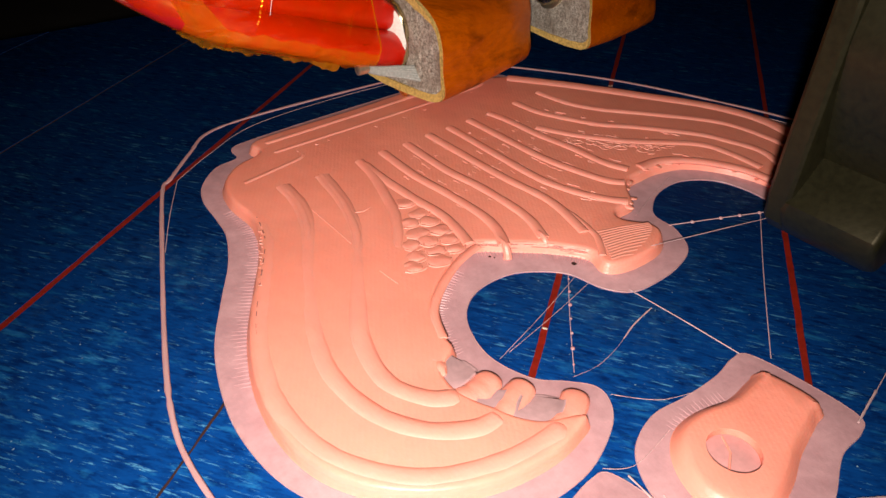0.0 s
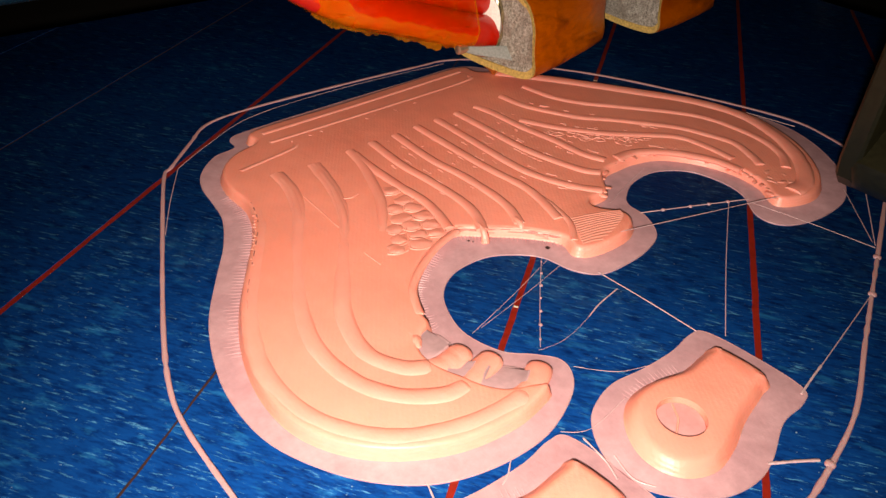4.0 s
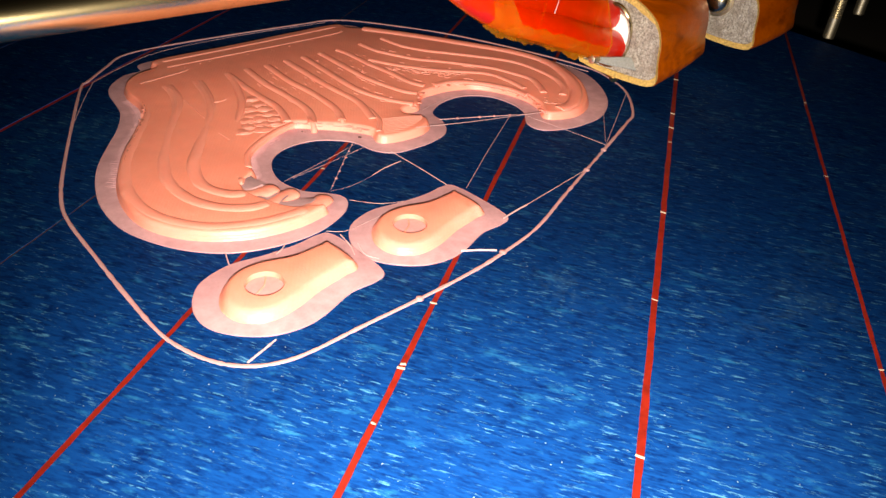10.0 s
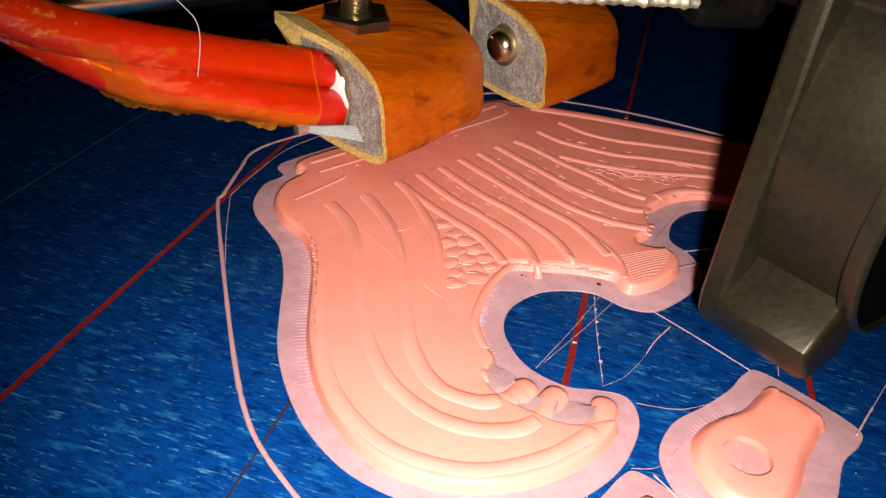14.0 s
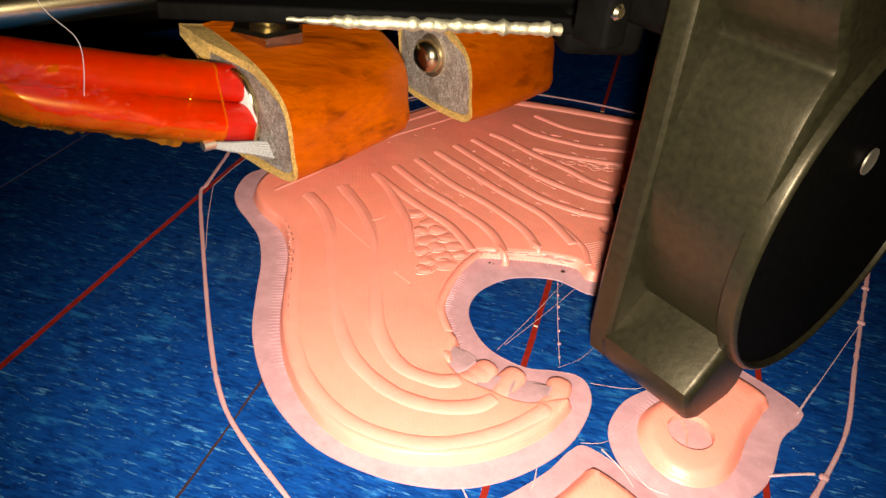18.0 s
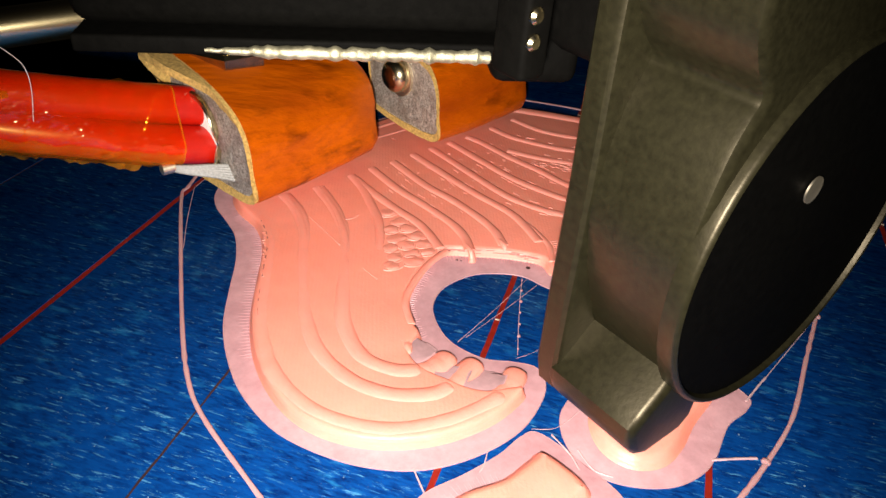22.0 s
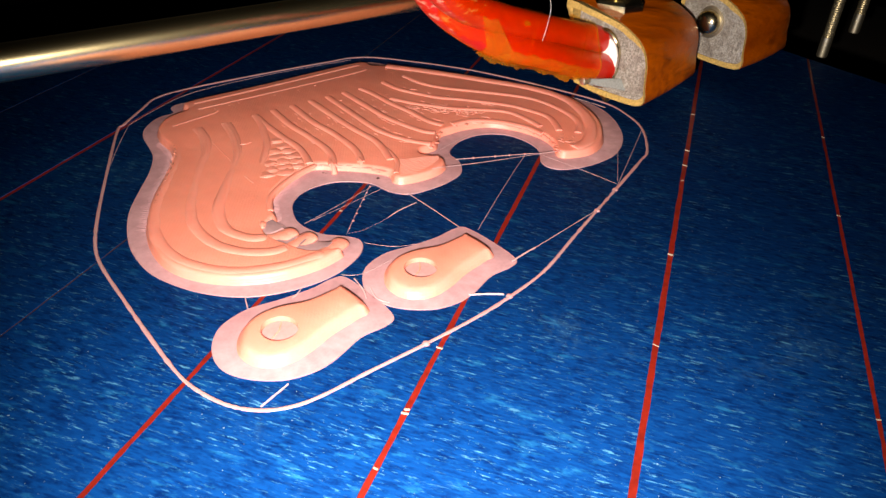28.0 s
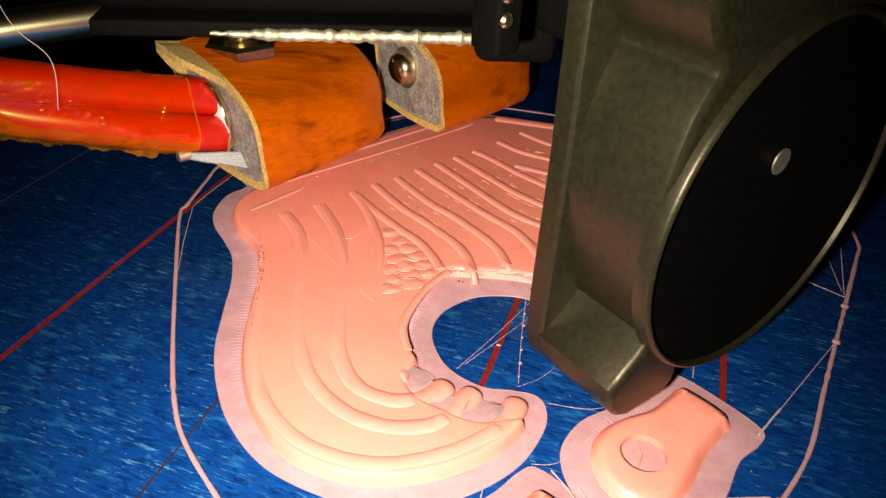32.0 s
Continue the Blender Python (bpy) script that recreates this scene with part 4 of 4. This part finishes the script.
lever("printed_lever", 0, 0, "pink printed lever with a round well, beside the wing's arm")
lever("printed_lever", -41.6, -1.9, "pink printed lever with a round well, beside another lever")


# ---- the skirt round all prints, and the strings ----
SKIRT_LINE = [(-25, 87), (-11, 89.6), (20, 89.4), (50, 88), (63, 86.8), (75, 78.5), (97, 51), (112, 22), (123, -7), (122.2, -21.6), (117, -33.8),
              (104.5, -46.9), (96, -51), (75, -59.6), (58.6, -66.2), (42.1, -72.9), (23.3, -80.6), (6.5, -84.3), (-6, -85.9), (-21, -86.8),
              (-36, -87.3), (-47.9, -87.9), (-54.7, -87.2), (-60.9, -84.4), (-65.8, -79.3), (-69.4, -71.8), (-71.2, -64), (-72.2, -50),
              (-73, -32), (-73.5, -14), (-72, -3), (-67, 12.5), (-56, 41), (-46, 65.5), (-42.5, 69.5), (-33, 79.5)]
skirt = thing("skirt_line", 20, 0, 0, "thin pink bead of plastic laid round the prints", "3d print")
part("bead", loop_tube([Vector((p.x, p.y, 0.42)) for p in spline(SKIRT_LINE, True, 8)],
                       lambda s: 0.48 + 0.2 * noise.noise((s * 260, 3, 1)) + 0.12 * noise.noise((s * 30, 9, 1)), 8, 0.55), SKIRT, skirt)
for x, y in ((59, -66.1), (73.6, -60.1), (8.3, -83.8), (-20, -86.7)):
    part("blob", lathe([(0.6, 0.05), (0.95, 0.3), (0.85, 0.65), (0.4, 0.85)], (x, y, 0), "Z", 10), SKIRT, skirt)
BED_THINGS.append(skirt)


def string(points, radius=0.16, sides=5, label="hair-thin pink string of plastic over the tape"):
    line = spline(points, False, 8)
    mid = line[len(line) // 2]
    ob = thing("plastic_string", mid.x, mid.y, 0, label, "plastic string", "strings between the prints")
    part("thread", tube(line, lambda s: 0.52 * radius * (1 + 0.4 * noise.noise((s * 9, mid.x, mid.y))), sides), THREAD, ob)
    BED_THINGS.append(ob)
    return ob


string([(15.6, -25.7, 0.5), (16.4, -38, 0.7), (17.2, -50.5, 0.6)], 0.22)
a = string([(9.7, -14.1, 0.3), (-1, -24.5, 0.25), (-11.2, -35, 0.3)], 0.14)
for i in range(7):
    s = (i + 0.5) / 7
    part("bead", lathe([(0.12, 0.02), (0.22 + 0.1 * (i % 3), 0.2), (0.2 + 0.08 * (i % 3), 0.4), (0.08, 0.5)], (9.7 - 20.9 * s, -14.1 - 20.9 * s, 0), "Z", 8), SKIRT, a)
string([(64.7, -26, 0.4), (43, -40, 0.5), (21, -54.8, 0.5)], 0.16)
a = string([(42.5, -15.7, 0.4), (57, -21.8, 0.4), (71, -27.8, 0.4)], 0.24)
for s in (0.2, 0.45, 0.62, 0.8):
    part("bead", lathe([(0.2, 0.1), (0.5, 0.3), (0.4, 0.65), (0.1, 0.8)], (42.5 + 28.5 * s, -15.7 - 12.1 * s, 0), "Z", 8), SKIRT, a)
string([(29.0, -20.4, 2.9), (47.1, -24.6, 2.0), (74.8, -33.2, 2.6)], 0.17)
string([(-19.6, -24.5, 0.4), (-4.1, -20.3, 0.5), (9.7, -16, 0.5)], 0.1)
string([(-17, -24.2, 0.3), (-1.9, -21.7, 0.5), (11, -19, 0.4)], 0.09)
string([(60.6, -2.2, 0.8), (49, -5.4, 0.8), (38.5, -9.0, 1.2)], 0.12)
string([(19, -72.4, 0.4), (38, -69.4, 0.5), (58, -66.2, 0.6)], 0.18)
string([(19, -72.4, 0.5), (25, -71.4, 0.6), (29, -70.8, 0.4)], 0.42)
string([(-12.2, -35.6, 0.3), (-7, -36.4, 0.3), (-2, -35.9, 0.4), (3.1, -34.6, 0.3)], 0.06)
string([(3.1, -34.6, 0.4), (8, -33.2, 0.5), (14.7, -32.1, 0.4)], 0.24, label="whitish torn shred of plastic on the tape")
string([(0, -77.4, 0.3), (4, -80, 0.5), (7.6, -82.3, 0.4)], 0.5)
string([(70.2, -29.5, 0.4), (74, -44, 0.4), (77, -58.1, 0.4)], 0.12)
string([(96.9, -39.8, 0.4), (88, -48, 0.4), (78.8, -56.4, 0.4)], 0.14)
string([(118, -33, 0.4), (97, -46, 0.5), (78, -57.5, 0.4)], 0.2)
string([(-41.4, 67.8, 0.5), (-49, 54, 0.4), (-55.1, 41.6, 0.4)], 0.16)
string([(-41.4, 67.8, 0.5), (-30, 75.5, 0.5), (-12, 84.5, 0.5), (20, 87, 0.5), (60, 85, 0.5)], 0.11)
string([(-47.6, -46.5, 0.3), (-48.4, -49, 0.4), (-49.1, -51.6, 0.3)], 0.3)
string([(-52.6, -80.6, 0.3), (-57, -82.3, 0.4), (-60.3, -83.4, 0.3)], 0.45)
string([(-10, -42.6, 0.4), (-4.3, -48.4, 0.4), (2, -51, 0.4)], 0.09)
string([(-23.3, -52.1, 0.5), (-18.5, -54.8, 0.5), (-8.2, -53.7, 0.5)], 0.1, label="torn pink shred of plastic between the prints")
string([(-21.1, -55.4, 0.5), (-21.6, -60.8, 0.5), (-22.8, -64.4, 0.5)], 0.3, label="torn pink shred of plastic between the prints")
string([(-19.6, -61.0, 0.5), (-20.6, -65.8, 0.5), (-18.9, -69.1, 0.5)], 0.22, label="torn pink shred of plastic between the prints")
string([(-38.3, -54.1, 0.5), (-36.4, -53.2, 0.5), (-34.1, -51.4, 0.5)], 0.25, label="torn pink shred of plastic between the prints")
string([(72, 70.5, 0.5), (92, 45, 0.5), (112, 12, 0.5), (120, -12, 0.5)], 0.2)


# ---- the print head: two taped heater blocks, tubes, fan and plate ----
head = thing("extruder", 80, 40, 3, "extruder with tape-wrapped heater blocks, red tubes and black fan", "extruder")


def wrapped_block(x, y, z, turn, length, depth, grow, name, label):
    """A folded foil sheet wrapped in amber tape, open at the end that faces the lens."""
    outer = [(0, 0), (0.3, 8), (1.2, 16), (5, 22.5), (14, 27.5), (26, 30.5), (depth, 31.5), (depth + 1.2, 29), (depth - 2, 4), (depth - 6, 0.2), (12, -1.2)]
    sec = [Vector((0, a, b)) for a, b in [(p.x, p.y) for p in spline([(a, b) for a, b in outer], True, 4)]]
    base = Matrix.Translation((x, y, z)) @ Matrix.Rotation(radians(turn), 4, "Z") @ Matrix.Scale(grow, 4)
    steps = [(0, 1.0), (0.6, 1.005), (length * 0.35, 1.02), (length * 0.7, 1.0), (length * 0.93, 0.98), (length, 0.9)]
    mid = Vector((0, depth / 2, 13))

    def ring(at, grow):
        return base @ Matrix.Translation((at, 0, 0)) @ Matrix.Translation(mid) @ Matrix.Scale(grow, 4) @ Matrix.Translation(-mid)

    block = part(name, profile_along(sec, [ring(a, g) for a, g in steps[1:]]), KAPTON, head, label)
    # felt rim at the open end, uneven like cut cloth
    def rim_scale(p):
        """Thin at the side, thicker below and at the flap above."""
        below, above = max(0.0, 1 - p.z / 4), max(0.0, min(1.0, (p.z - 20) / 5))
        return 0.984 - 0.10 * below - 0.13 * above - 0.02 * max(0.0, noise.noise((p.y * 0.5, p.z * 0.5, x)))

    inner = [mid + (p - mid) * rim_scale(p) for p in sec]

    def flap(p):
        """The cloth's upper corner stands out from the block."""
        return (5.6 if grow == 1.0 else 1.5) * min(1.0, max(0.0, (p.y - 14) / 10)) * min(1.0, max(0.0, (p.z - 22) / 5))

    bm = bmesh.new()
    rows = []
    for pts, at in ((sec, 0.7), (sec, -0.7), (inner, -0.5), (inner, 0.7)):
        rows.append([bm.verts.new(base @ (p + Vector((at + 0.4 * noise.noise((i * 0.7, at, x)) - (flap(p) if at < 0 else 0), 0, 0.3 * flap(p) if at < 0 else 0)))) for i, p in enumerate(pts)])
    n = len(sec)
    for a, b in zip(rows, rows[1:]):
        for i in range(n):
            bm.faces.new((a[i], a[(i + 1) % n], b[(i + 1) % n], b[i]))
    part("felt_rim", bm, FELT, block, "frayed beige felt rim")
    bm = bmesh.new()
    rows = []
    for g in (1.0, 0.86, 0.7, 0.52, 0.34, 0.16):
        rows.append([bm.verts.new(base @ (mid + (p - mid) * g + Vector((-0.05 + 0.4 * noise.noise((p.y * g * 0.35 + 40 * g, p.z * g * 0.35, x)), 0, 0)))) for p in inner])
    for a, b in zip(rows, rows[1:]):
        for i in range(n):
            bm.faces.new((a[i], a[(i + 1) % n], b[(i + 1) % n], b[i]))
    bm.faces.new(rows[-1])
    part("foil_lining", bm, FOIL, block, "crumpled silvery foil lining")
    return block, base


block, base_1 = wrapped_block(72, 45.2, 8, 12, 46, 33, 1.0, "heater_block", "heater block wrapped in amber tape")
block_2, base_2 = wrapped_block(130, 44, 11.6, 6, 44, 34, 0.93, "second_block", "second heater block wrapped in amber tape")
part("screw_head", lathe([(5.2, 1.0), (5.2, -1.4), (4.8, -3.0), (3.3, -4.3), (0.9, -4.8)], (128.2, 61.4, 26.6), "X", 24), NUT_STEEL, block_2, "domed steel screw head")
part("washer", lathe([(6.7, 1.0), (6.7, -0.5), (5.6, -0.7)], (128.4, 62.0, 26.5), "X", 24), BRIGHT, block_2)
part("nozzle", lathe([(0.35, 3.05), (0.9, 3.2), (2.6, 5.6), (3.5, 5.8), (3.5, 9.5)], (72.5, 62.8, 0), "Z", 12), BRASS, head, "small brass nozzle")
oval = [Vector((0, 63.5 + math.cos(k * math.pi / 12), 21.5 + math.sin(k * math.pi / 12))) for k in range(24)]


def oval_at(x, ry, rz):
    return [Vector((x + 0.2 * (63.5 - p.y) * ry, 63.5 + (p.y - 63.5) * ry, 21.5 + (p.z - 21.5) * rz)) for p in oval]


part("clamp_ring", loop_tube([p for p in oval_at(66.6, 7.6, 10.6)], 1.0, 8), NUT_STEEL, block, "steel ring round the tube ends")
bm = bmesh.new()
rows = [[bm.verts.new(p) for p in oval_at(a, g * 6.8, g * 9.8)] for a, g in ((69, 0.8), (67.9, 0.8), (67.6, 0.72))]
for a, b in zip(rows, rows[1:]):
    for i in range(24):
        bm.faces.new((a[i], a[(i + 1) % 24], b[(i + 1) % 24], b[i]))
bm.faces.new(rows[-1])
part("fibre_pad", bm, WHITE, block, "white glass-fibre pad behind the tubes")
HIGH_WAY = spline([(71.5, 67, 26.6), (56, 67.4, 30.8), (36, 67.5, 36.7), (14, 67.5, 44), (0, 67, 50), (-12, 66, 59.7), (-20, 65, 73.2), (-24, 65, 93.2)], False, 8)
LOW_WAY = spline([(71.5, 63, 17.2), (56, 63.6, 21.4), (38, 64.5, 27.6), (20, 68, 33.4), (7, 73, 40.5), (-5, 76, 51), (-13, 76, 65), (-17, 76, 93)], False, 8)
for way in (HIGH_WAY, LOW_WAY):
    part("silicone_tube", tube(way, 5.0, 20), SILICONE, head, "red silicone tube, frosted where it bends up")
# clear amber film drawn taut round both tubes, stuck to itself in a ragged fin below
film_rows = []
for i in range(6, 40):
    row = []
    for k in range(22):
        a = radians(105 + 11.4 * k)
        out_way = Vector((0.25 * math.sin(a), math.cos(a), math.sin(a)))
        centre = max(HIGH_WAY[i], LOW_WAY[i], key=lambda c: c.y * out_way.y + c.z * out_way.z)
        r = 5.35 + 0.4 * noise.noise((i * 0.45, k * 0.4, 2)) + 0.25 * noise.noise((i * 1.3, k * 1.1, 6))
        lift = 1.4 * max(0.0, noise.noise((i * 0.5, 8, 1))) if k == 0 else 0.0
        row.append(centre + out_way * r + Vector((0, 0, lift)))
    film_rows.append(row)


def sheet(rows, thickness):
    bm = bmesh.new()
    made = [[bm.verts.new(p) for p in row] for row in rows]
    for a, b in zip(made, made[1:]):
        for k in range(len(a) - 1):
            bm.faces.new((a[k], a[k + 1], b[k + 1], b[k]))
    bmesh.ops.solidify(bm, geom=bm.faces[:], thickness=thickness)
    return bm


sleeve = part("tape_sleeve", sheet(film_rows, 0.2), KAPTON_THIN, head, "loose clear amber film round the tubes", True, 60)
fin_rows = []
for i in range(0, 23 * 4):
    pick = lambda k: film_rows[i // 4][k].lerp(film_rows[i // 4 + 1][k], (i % 4) / 4)
    low = pick(15)
    drop = 1.2 + 1.7 * noise.noise((i * 0.07, 3, 3)) + 0.7 * noise.noise((i * 0.3, 1, 9)) + 0.5 * noise.noise((i * 1.1, 2, 4))
    upper = [pick(k) + Vector((0, -0.35 - 0.2 * noise.noise((i * 0.2, k, 3)), (0.9 * noise.noise((i * 0.15, 7, 7)) if k == 7 else 0))) for k in (7, 9, 11, 13)]
    fin_rows.append(upper + [Vector((low.x, low.y - 1.6, low.z + 0.2)), Vector((low.x, low.y - 0.9 + 0.6 * noise.noise((i * 0.2, 2, 5)), low.z - max(0.2, drop)))])
part("film_fin", sheet(fin_rows, 0.3), KAPTON_FIN, sleeve, "ragged doubled edge of the amber film", True, 60)
for i in range(9):
    k = 2 + int(i * 3.4)
    r0, r1 = film_rows[k][(3, 8, 6)[i % 3]], film_rows[min(k + (3, 4, 2)[i % 3], 33)][(8, 13, 11)[i % 3]]
    part("wrinkle", tube([r0.lerp(r1, u / 4) + Vector((0, -0.3, 0.1)) for u in range(5)], lambda s: 0.3 * (1 - abs(2 * s - 1)) + 0.04, 5, 0.6), KAPTON_THIN, sleeve)
for i in range(8):
    at = film_rows[2 + i * 3][(5, 12, 9, 14)[i % 4]]
    tip = Vector((rng.uniform(-1.8, 1.8), -rng.uniform(0.6, 1.6), rng.uniform(-1.2, 1.4)))
    flap_rows = [[at + tip * u + Vector((w * rng.uniform(0.6, 1.4), 0.25 * rng.uniform(-1, 1), w * 0.5 * rng.uniform(-1, 1))) for w in (-1.1, 0, 1.1)] for u in (-0.3, 0.4, 1.0)]
    part("film_flake", sheet(flap_rows, 0.12), KAPTON_FIN, sleeve, "crumpled golden flake of film", True, 60)
part("film_end", tube([p + Vector((0, -0.05, 0)) for p in film_rows[0]], 0.22, 6), KAPTON_FIN, sleeve, "amber cut end of the film")
for i in range(6):
    o = i / 5
    line = spline([(57, 60.2 + 0.4 * o, 15.2 + 0.8 * o), (61, 58.6 + 0.6 * o, 13.8 + 1.6 * o), (66, 56 + 1.2 * o, 12.8 + 2.4 * o), (70.5, 53 + 2.4 * o, 11.8 + 3 * o)], False, 6)
    part("wire_strand", tube(line, lambda s: 0.55 + 0.08 * noise.noise((s * 6, o * 9, 1)), 8), STRAND, head, "greyish fibre-covered wire")
part("crimp", lathe([(1.0, 0), (1.5, 0.3), (1.5, 3.4), (1.0, 3.7)], (54.5, 60.8, 15.6), "X", 12), BRIGHT, head, "small steel crimp")
part("fine_hair", tube(spline([(29, 58, 36), (30, 57, 48), (24, 57, 58), (20, 57, 80)], False, 8), 0.06, 5), WHITE, head)
# carriage plate between lens and blocks, with a bright worn lower edge
edge_turn = Matrix.Translation((44, -10, 0)) @ Matrix.Rotation(radians(-32.1), 4, "Z")


def turned(bm, m):
    bmesh.ops.transform(bm, matrix=m, verts=bm.verts)
    return bm


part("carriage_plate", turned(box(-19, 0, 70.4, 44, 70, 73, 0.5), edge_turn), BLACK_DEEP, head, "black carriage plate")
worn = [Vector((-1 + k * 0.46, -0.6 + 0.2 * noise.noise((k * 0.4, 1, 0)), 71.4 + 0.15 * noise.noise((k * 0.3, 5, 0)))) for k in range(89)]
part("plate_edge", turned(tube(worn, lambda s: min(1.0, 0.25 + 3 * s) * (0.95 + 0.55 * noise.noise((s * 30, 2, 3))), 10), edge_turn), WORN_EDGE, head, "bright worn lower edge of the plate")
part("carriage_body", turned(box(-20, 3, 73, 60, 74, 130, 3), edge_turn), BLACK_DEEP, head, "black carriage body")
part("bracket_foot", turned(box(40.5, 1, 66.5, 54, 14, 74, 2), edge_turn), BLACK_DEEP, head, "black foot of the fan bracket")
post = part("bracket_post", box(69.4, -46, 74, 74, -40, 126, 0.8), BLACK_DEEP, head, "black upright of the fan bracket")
for z in (79.3, 82.6):
    part("post_screw", lathe([(1.1, 0), (1.1, 0.4), (0.7, 0.8)], (70.6, -46, z), "Y", 14), NUT_STEEL, post, "small bright screw head")
part("spring_nut", lathe([(9.4, 31.2), (10.6, 32.0), (10.6, 38.0), (9.6, 39)], (80.8, 73, 1.2), "Z", 6), NUT_STEEL, head, "hexagonal steel nut", True, 20)
rings = []
for k in range(8):
    rings += [(4.0, 38.8 + k), (4.7, 39.3 + k)]
part("spring_screw", lathe(rings, (80.8, 73, 1.2), "Z", 16), NUT_STEEL, head, "threaded steel screw")

# blower fan: back flange, curved scroll wall, flared duct mouth, round rotor opening
FAN_C = Vector((118, 0, 46.5))
WALL_X = [(125, 83.5), (100, 84), (86, 85), (80, 87.6), (76.4, 90.6), (74.6, 91.2), (72.6, 90.0), (68, 87.8), (60, 85.8), (51, 85.0), (42, 86.6), (34, 89.4), (27, 92.2)]


def arc(radius, start, end, steps):
    return [FAN_C + Vector((math.cos(radians(a)), 0, math.sin(radians(a)))) * radius for a in np.linspace(start, end, steps)]


def swept(section, rows):
    """A closed section in x and z, set back by `by` at each y, closed at both ends."""
    flat = [Vector((p.x, p.z, 0)) for p in section]
    bm = bmesh.new()
    rings = [[bm.verts.new((q.x, y, q.y)) for q in inset(flat, by)] for by, y in rows]
    n = len(section)
    for a, b in zip(rings, rings[1:]):
        for i in range(n):
            bm.faces.new((a[i], a[(i + 1) % n], b[(i + 1) % n], b[i]))
    ends = [bm.faces.new(list(reversed(rings[0]))), bm.faces.new(rings[-1])]
    for f in ends:
        f.normal_update()
    bmesh.ops.triangulate(bm, faces=ends)
    return bm


wall_line = [Vector((p.y, 0, p.x)) for p in spline([(z, x) for z, x in WALL_X], False, 5)]
scroll = wall_line + [Vector((96, 0, 20)), Vector((100, 0, 16))] + arc(34.2, 240, 395, 40) + [Vector((148, 0, 80)), Vector((146, 0, 125))]
fan = part("fan_housing", swept(scroll, [(0, -47.5), (0, -65.6), (0.25, -66.6), (0.9, -67.2), (1.6, -67.4)]), BLACK, head, "black plastic blower housing with a curved wall", True, 32)
flange = [Vector((83.0, 0, 125)), Vector((83.4, 0, 80)), Vector((84.2, 0, 55)), Vector((84.2, 0, 30)), Vector((84.4, 0, 18)), Vector((85.6, 0, 13)), Vector((88.5, 0, 10)), Vector((98, 0, 9))] + arc(36.5, 250, 395, 30) + [Vector((150, 0, 82)), Vector((148, 0, 125))]
part("back_flange", swept(flange, [(0.8, -44.2), (0, -45.0), (0, -48.4), (0.5, -49.1), (1.2, -49.4)]), BLACK, fan, "straight flange behind the scroll wall", True, 30)
mouth = [Vector(p) for p in ((92.4, 0, 26.6), (89.2, 0, 23.6), (86.4, 0, 21.2), (84.2, 0, 18.6), (84.2, 0, 16.4), (85.4, 0, 13.4), (87.6, 0, 10.6), (90.4, 0, 9.2), (100, 0, 9.4), (103, 0, 12), (104, 0, 27))]
part("duct", swept(mouth, [(0.9, -47.2), (0.1, -48.6), (0, -49.5), (0, -65.8), (0.3, -66.6), (0.9, -67.1), (1.8, -67.3)]), BLACK, fan, "flared mouth of the air duct", True, 32)
# solid near-black plate in place of the duct's shaded opening
part("mouth_shade", swept([Vector(p) for p in ((91.6, 0, 9.5), (98.4, 0, 9.5), (98.4, 0, 9.0), (91.6, 0, 9.0))], [(0, -50), (0, -65)]), BLACK_DEEP, fan, "dark plate for the shaded opening of the duct mouth")
part("rotor_rim", lathe([(33.9, -1.5), (33.9, 1.0), (33.6, 1.6), (33.2, 1.8), (32.8, 1.6), (32.6, 1.0), (32.2, -0.4)], (FAN_C.x, -67.4, FAN_C.z), "Y", 72), BLACK, fan, "raised rim round the rotor opening")
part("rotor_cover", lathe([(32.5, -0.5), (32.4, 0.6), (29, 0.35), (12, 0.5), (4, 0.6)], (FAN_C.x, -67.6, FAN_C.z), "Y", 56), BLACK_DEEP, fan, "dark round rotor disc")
part("rotor_hub", lathe([(2.3, 0), (2.3, 0.3), (1.7, 0.5)], (113.0, -68.4, 56.4), "Y", 20), BRIGHT, fan, "small pale pin in the rotor disc")
for x, z, r in ((149, 26, 3.4), (152, 62, 3.4)):
    part("screw_lug", lathe([(r, 0), (r * 0.9, 6.5), (r * 0.5, 6.8)], (x, -45, z), "Y", 18), BLACK, fan, "round lug for a fan screw")
part("mount_arm", box(86, -46, 72, 100, 40, 118, 3), BLACK_DEEP, head, "black fan bracket")
HEAD_THINGS.append(head)

# ---- still parts of the printer's frame ----
rod = thing("linear_rod", 0, 130, 33.8, "polished steel guide rod behind the print head", "guide rod")
part("shaft", lathe([(5.2, -420), (5.6, -419), (5.6, 419), (5.2, 420)], (0, 130, 33.8), "X", 32), STEEL, rod)
for x, y, z in ((267, 55, -3), (299, 58, 3)):
    sc = thing("threaded_rod", x, y, z, "hanging threaded steel rod with a smooth tip", "threaded rod", "frame rods")
    rings = [(2.0, z), (2.6, z + 0.6), (2.6, z + 10)]
    for k in range(30):
        rings += [(2.1, z + 10.5 + k * 1.1), (2.6, z + 11.0 + k * 1.1)]
    rings += [(2.5, z + 44), (2.5, z + 150)]
    part("shank", lathe(rings, (x, y, 0), "Z", 12), BRIGHT, sc)


def motions():
    for ob in BED_THINGS:
        at = ob.location / MM
        walk(ob, [(t, pose(at.x * MM, (at.y + y) * MM, at.z * MM)) for t, y, x in SLIDES])
    for ob in HEAD_THINGS:
        at = ob.location / MM
        walk(ob, [(t, pose((at.x + x) * MM, at.y * MM, at.z * MM)) for t, y, x in SLIDES])


motions()
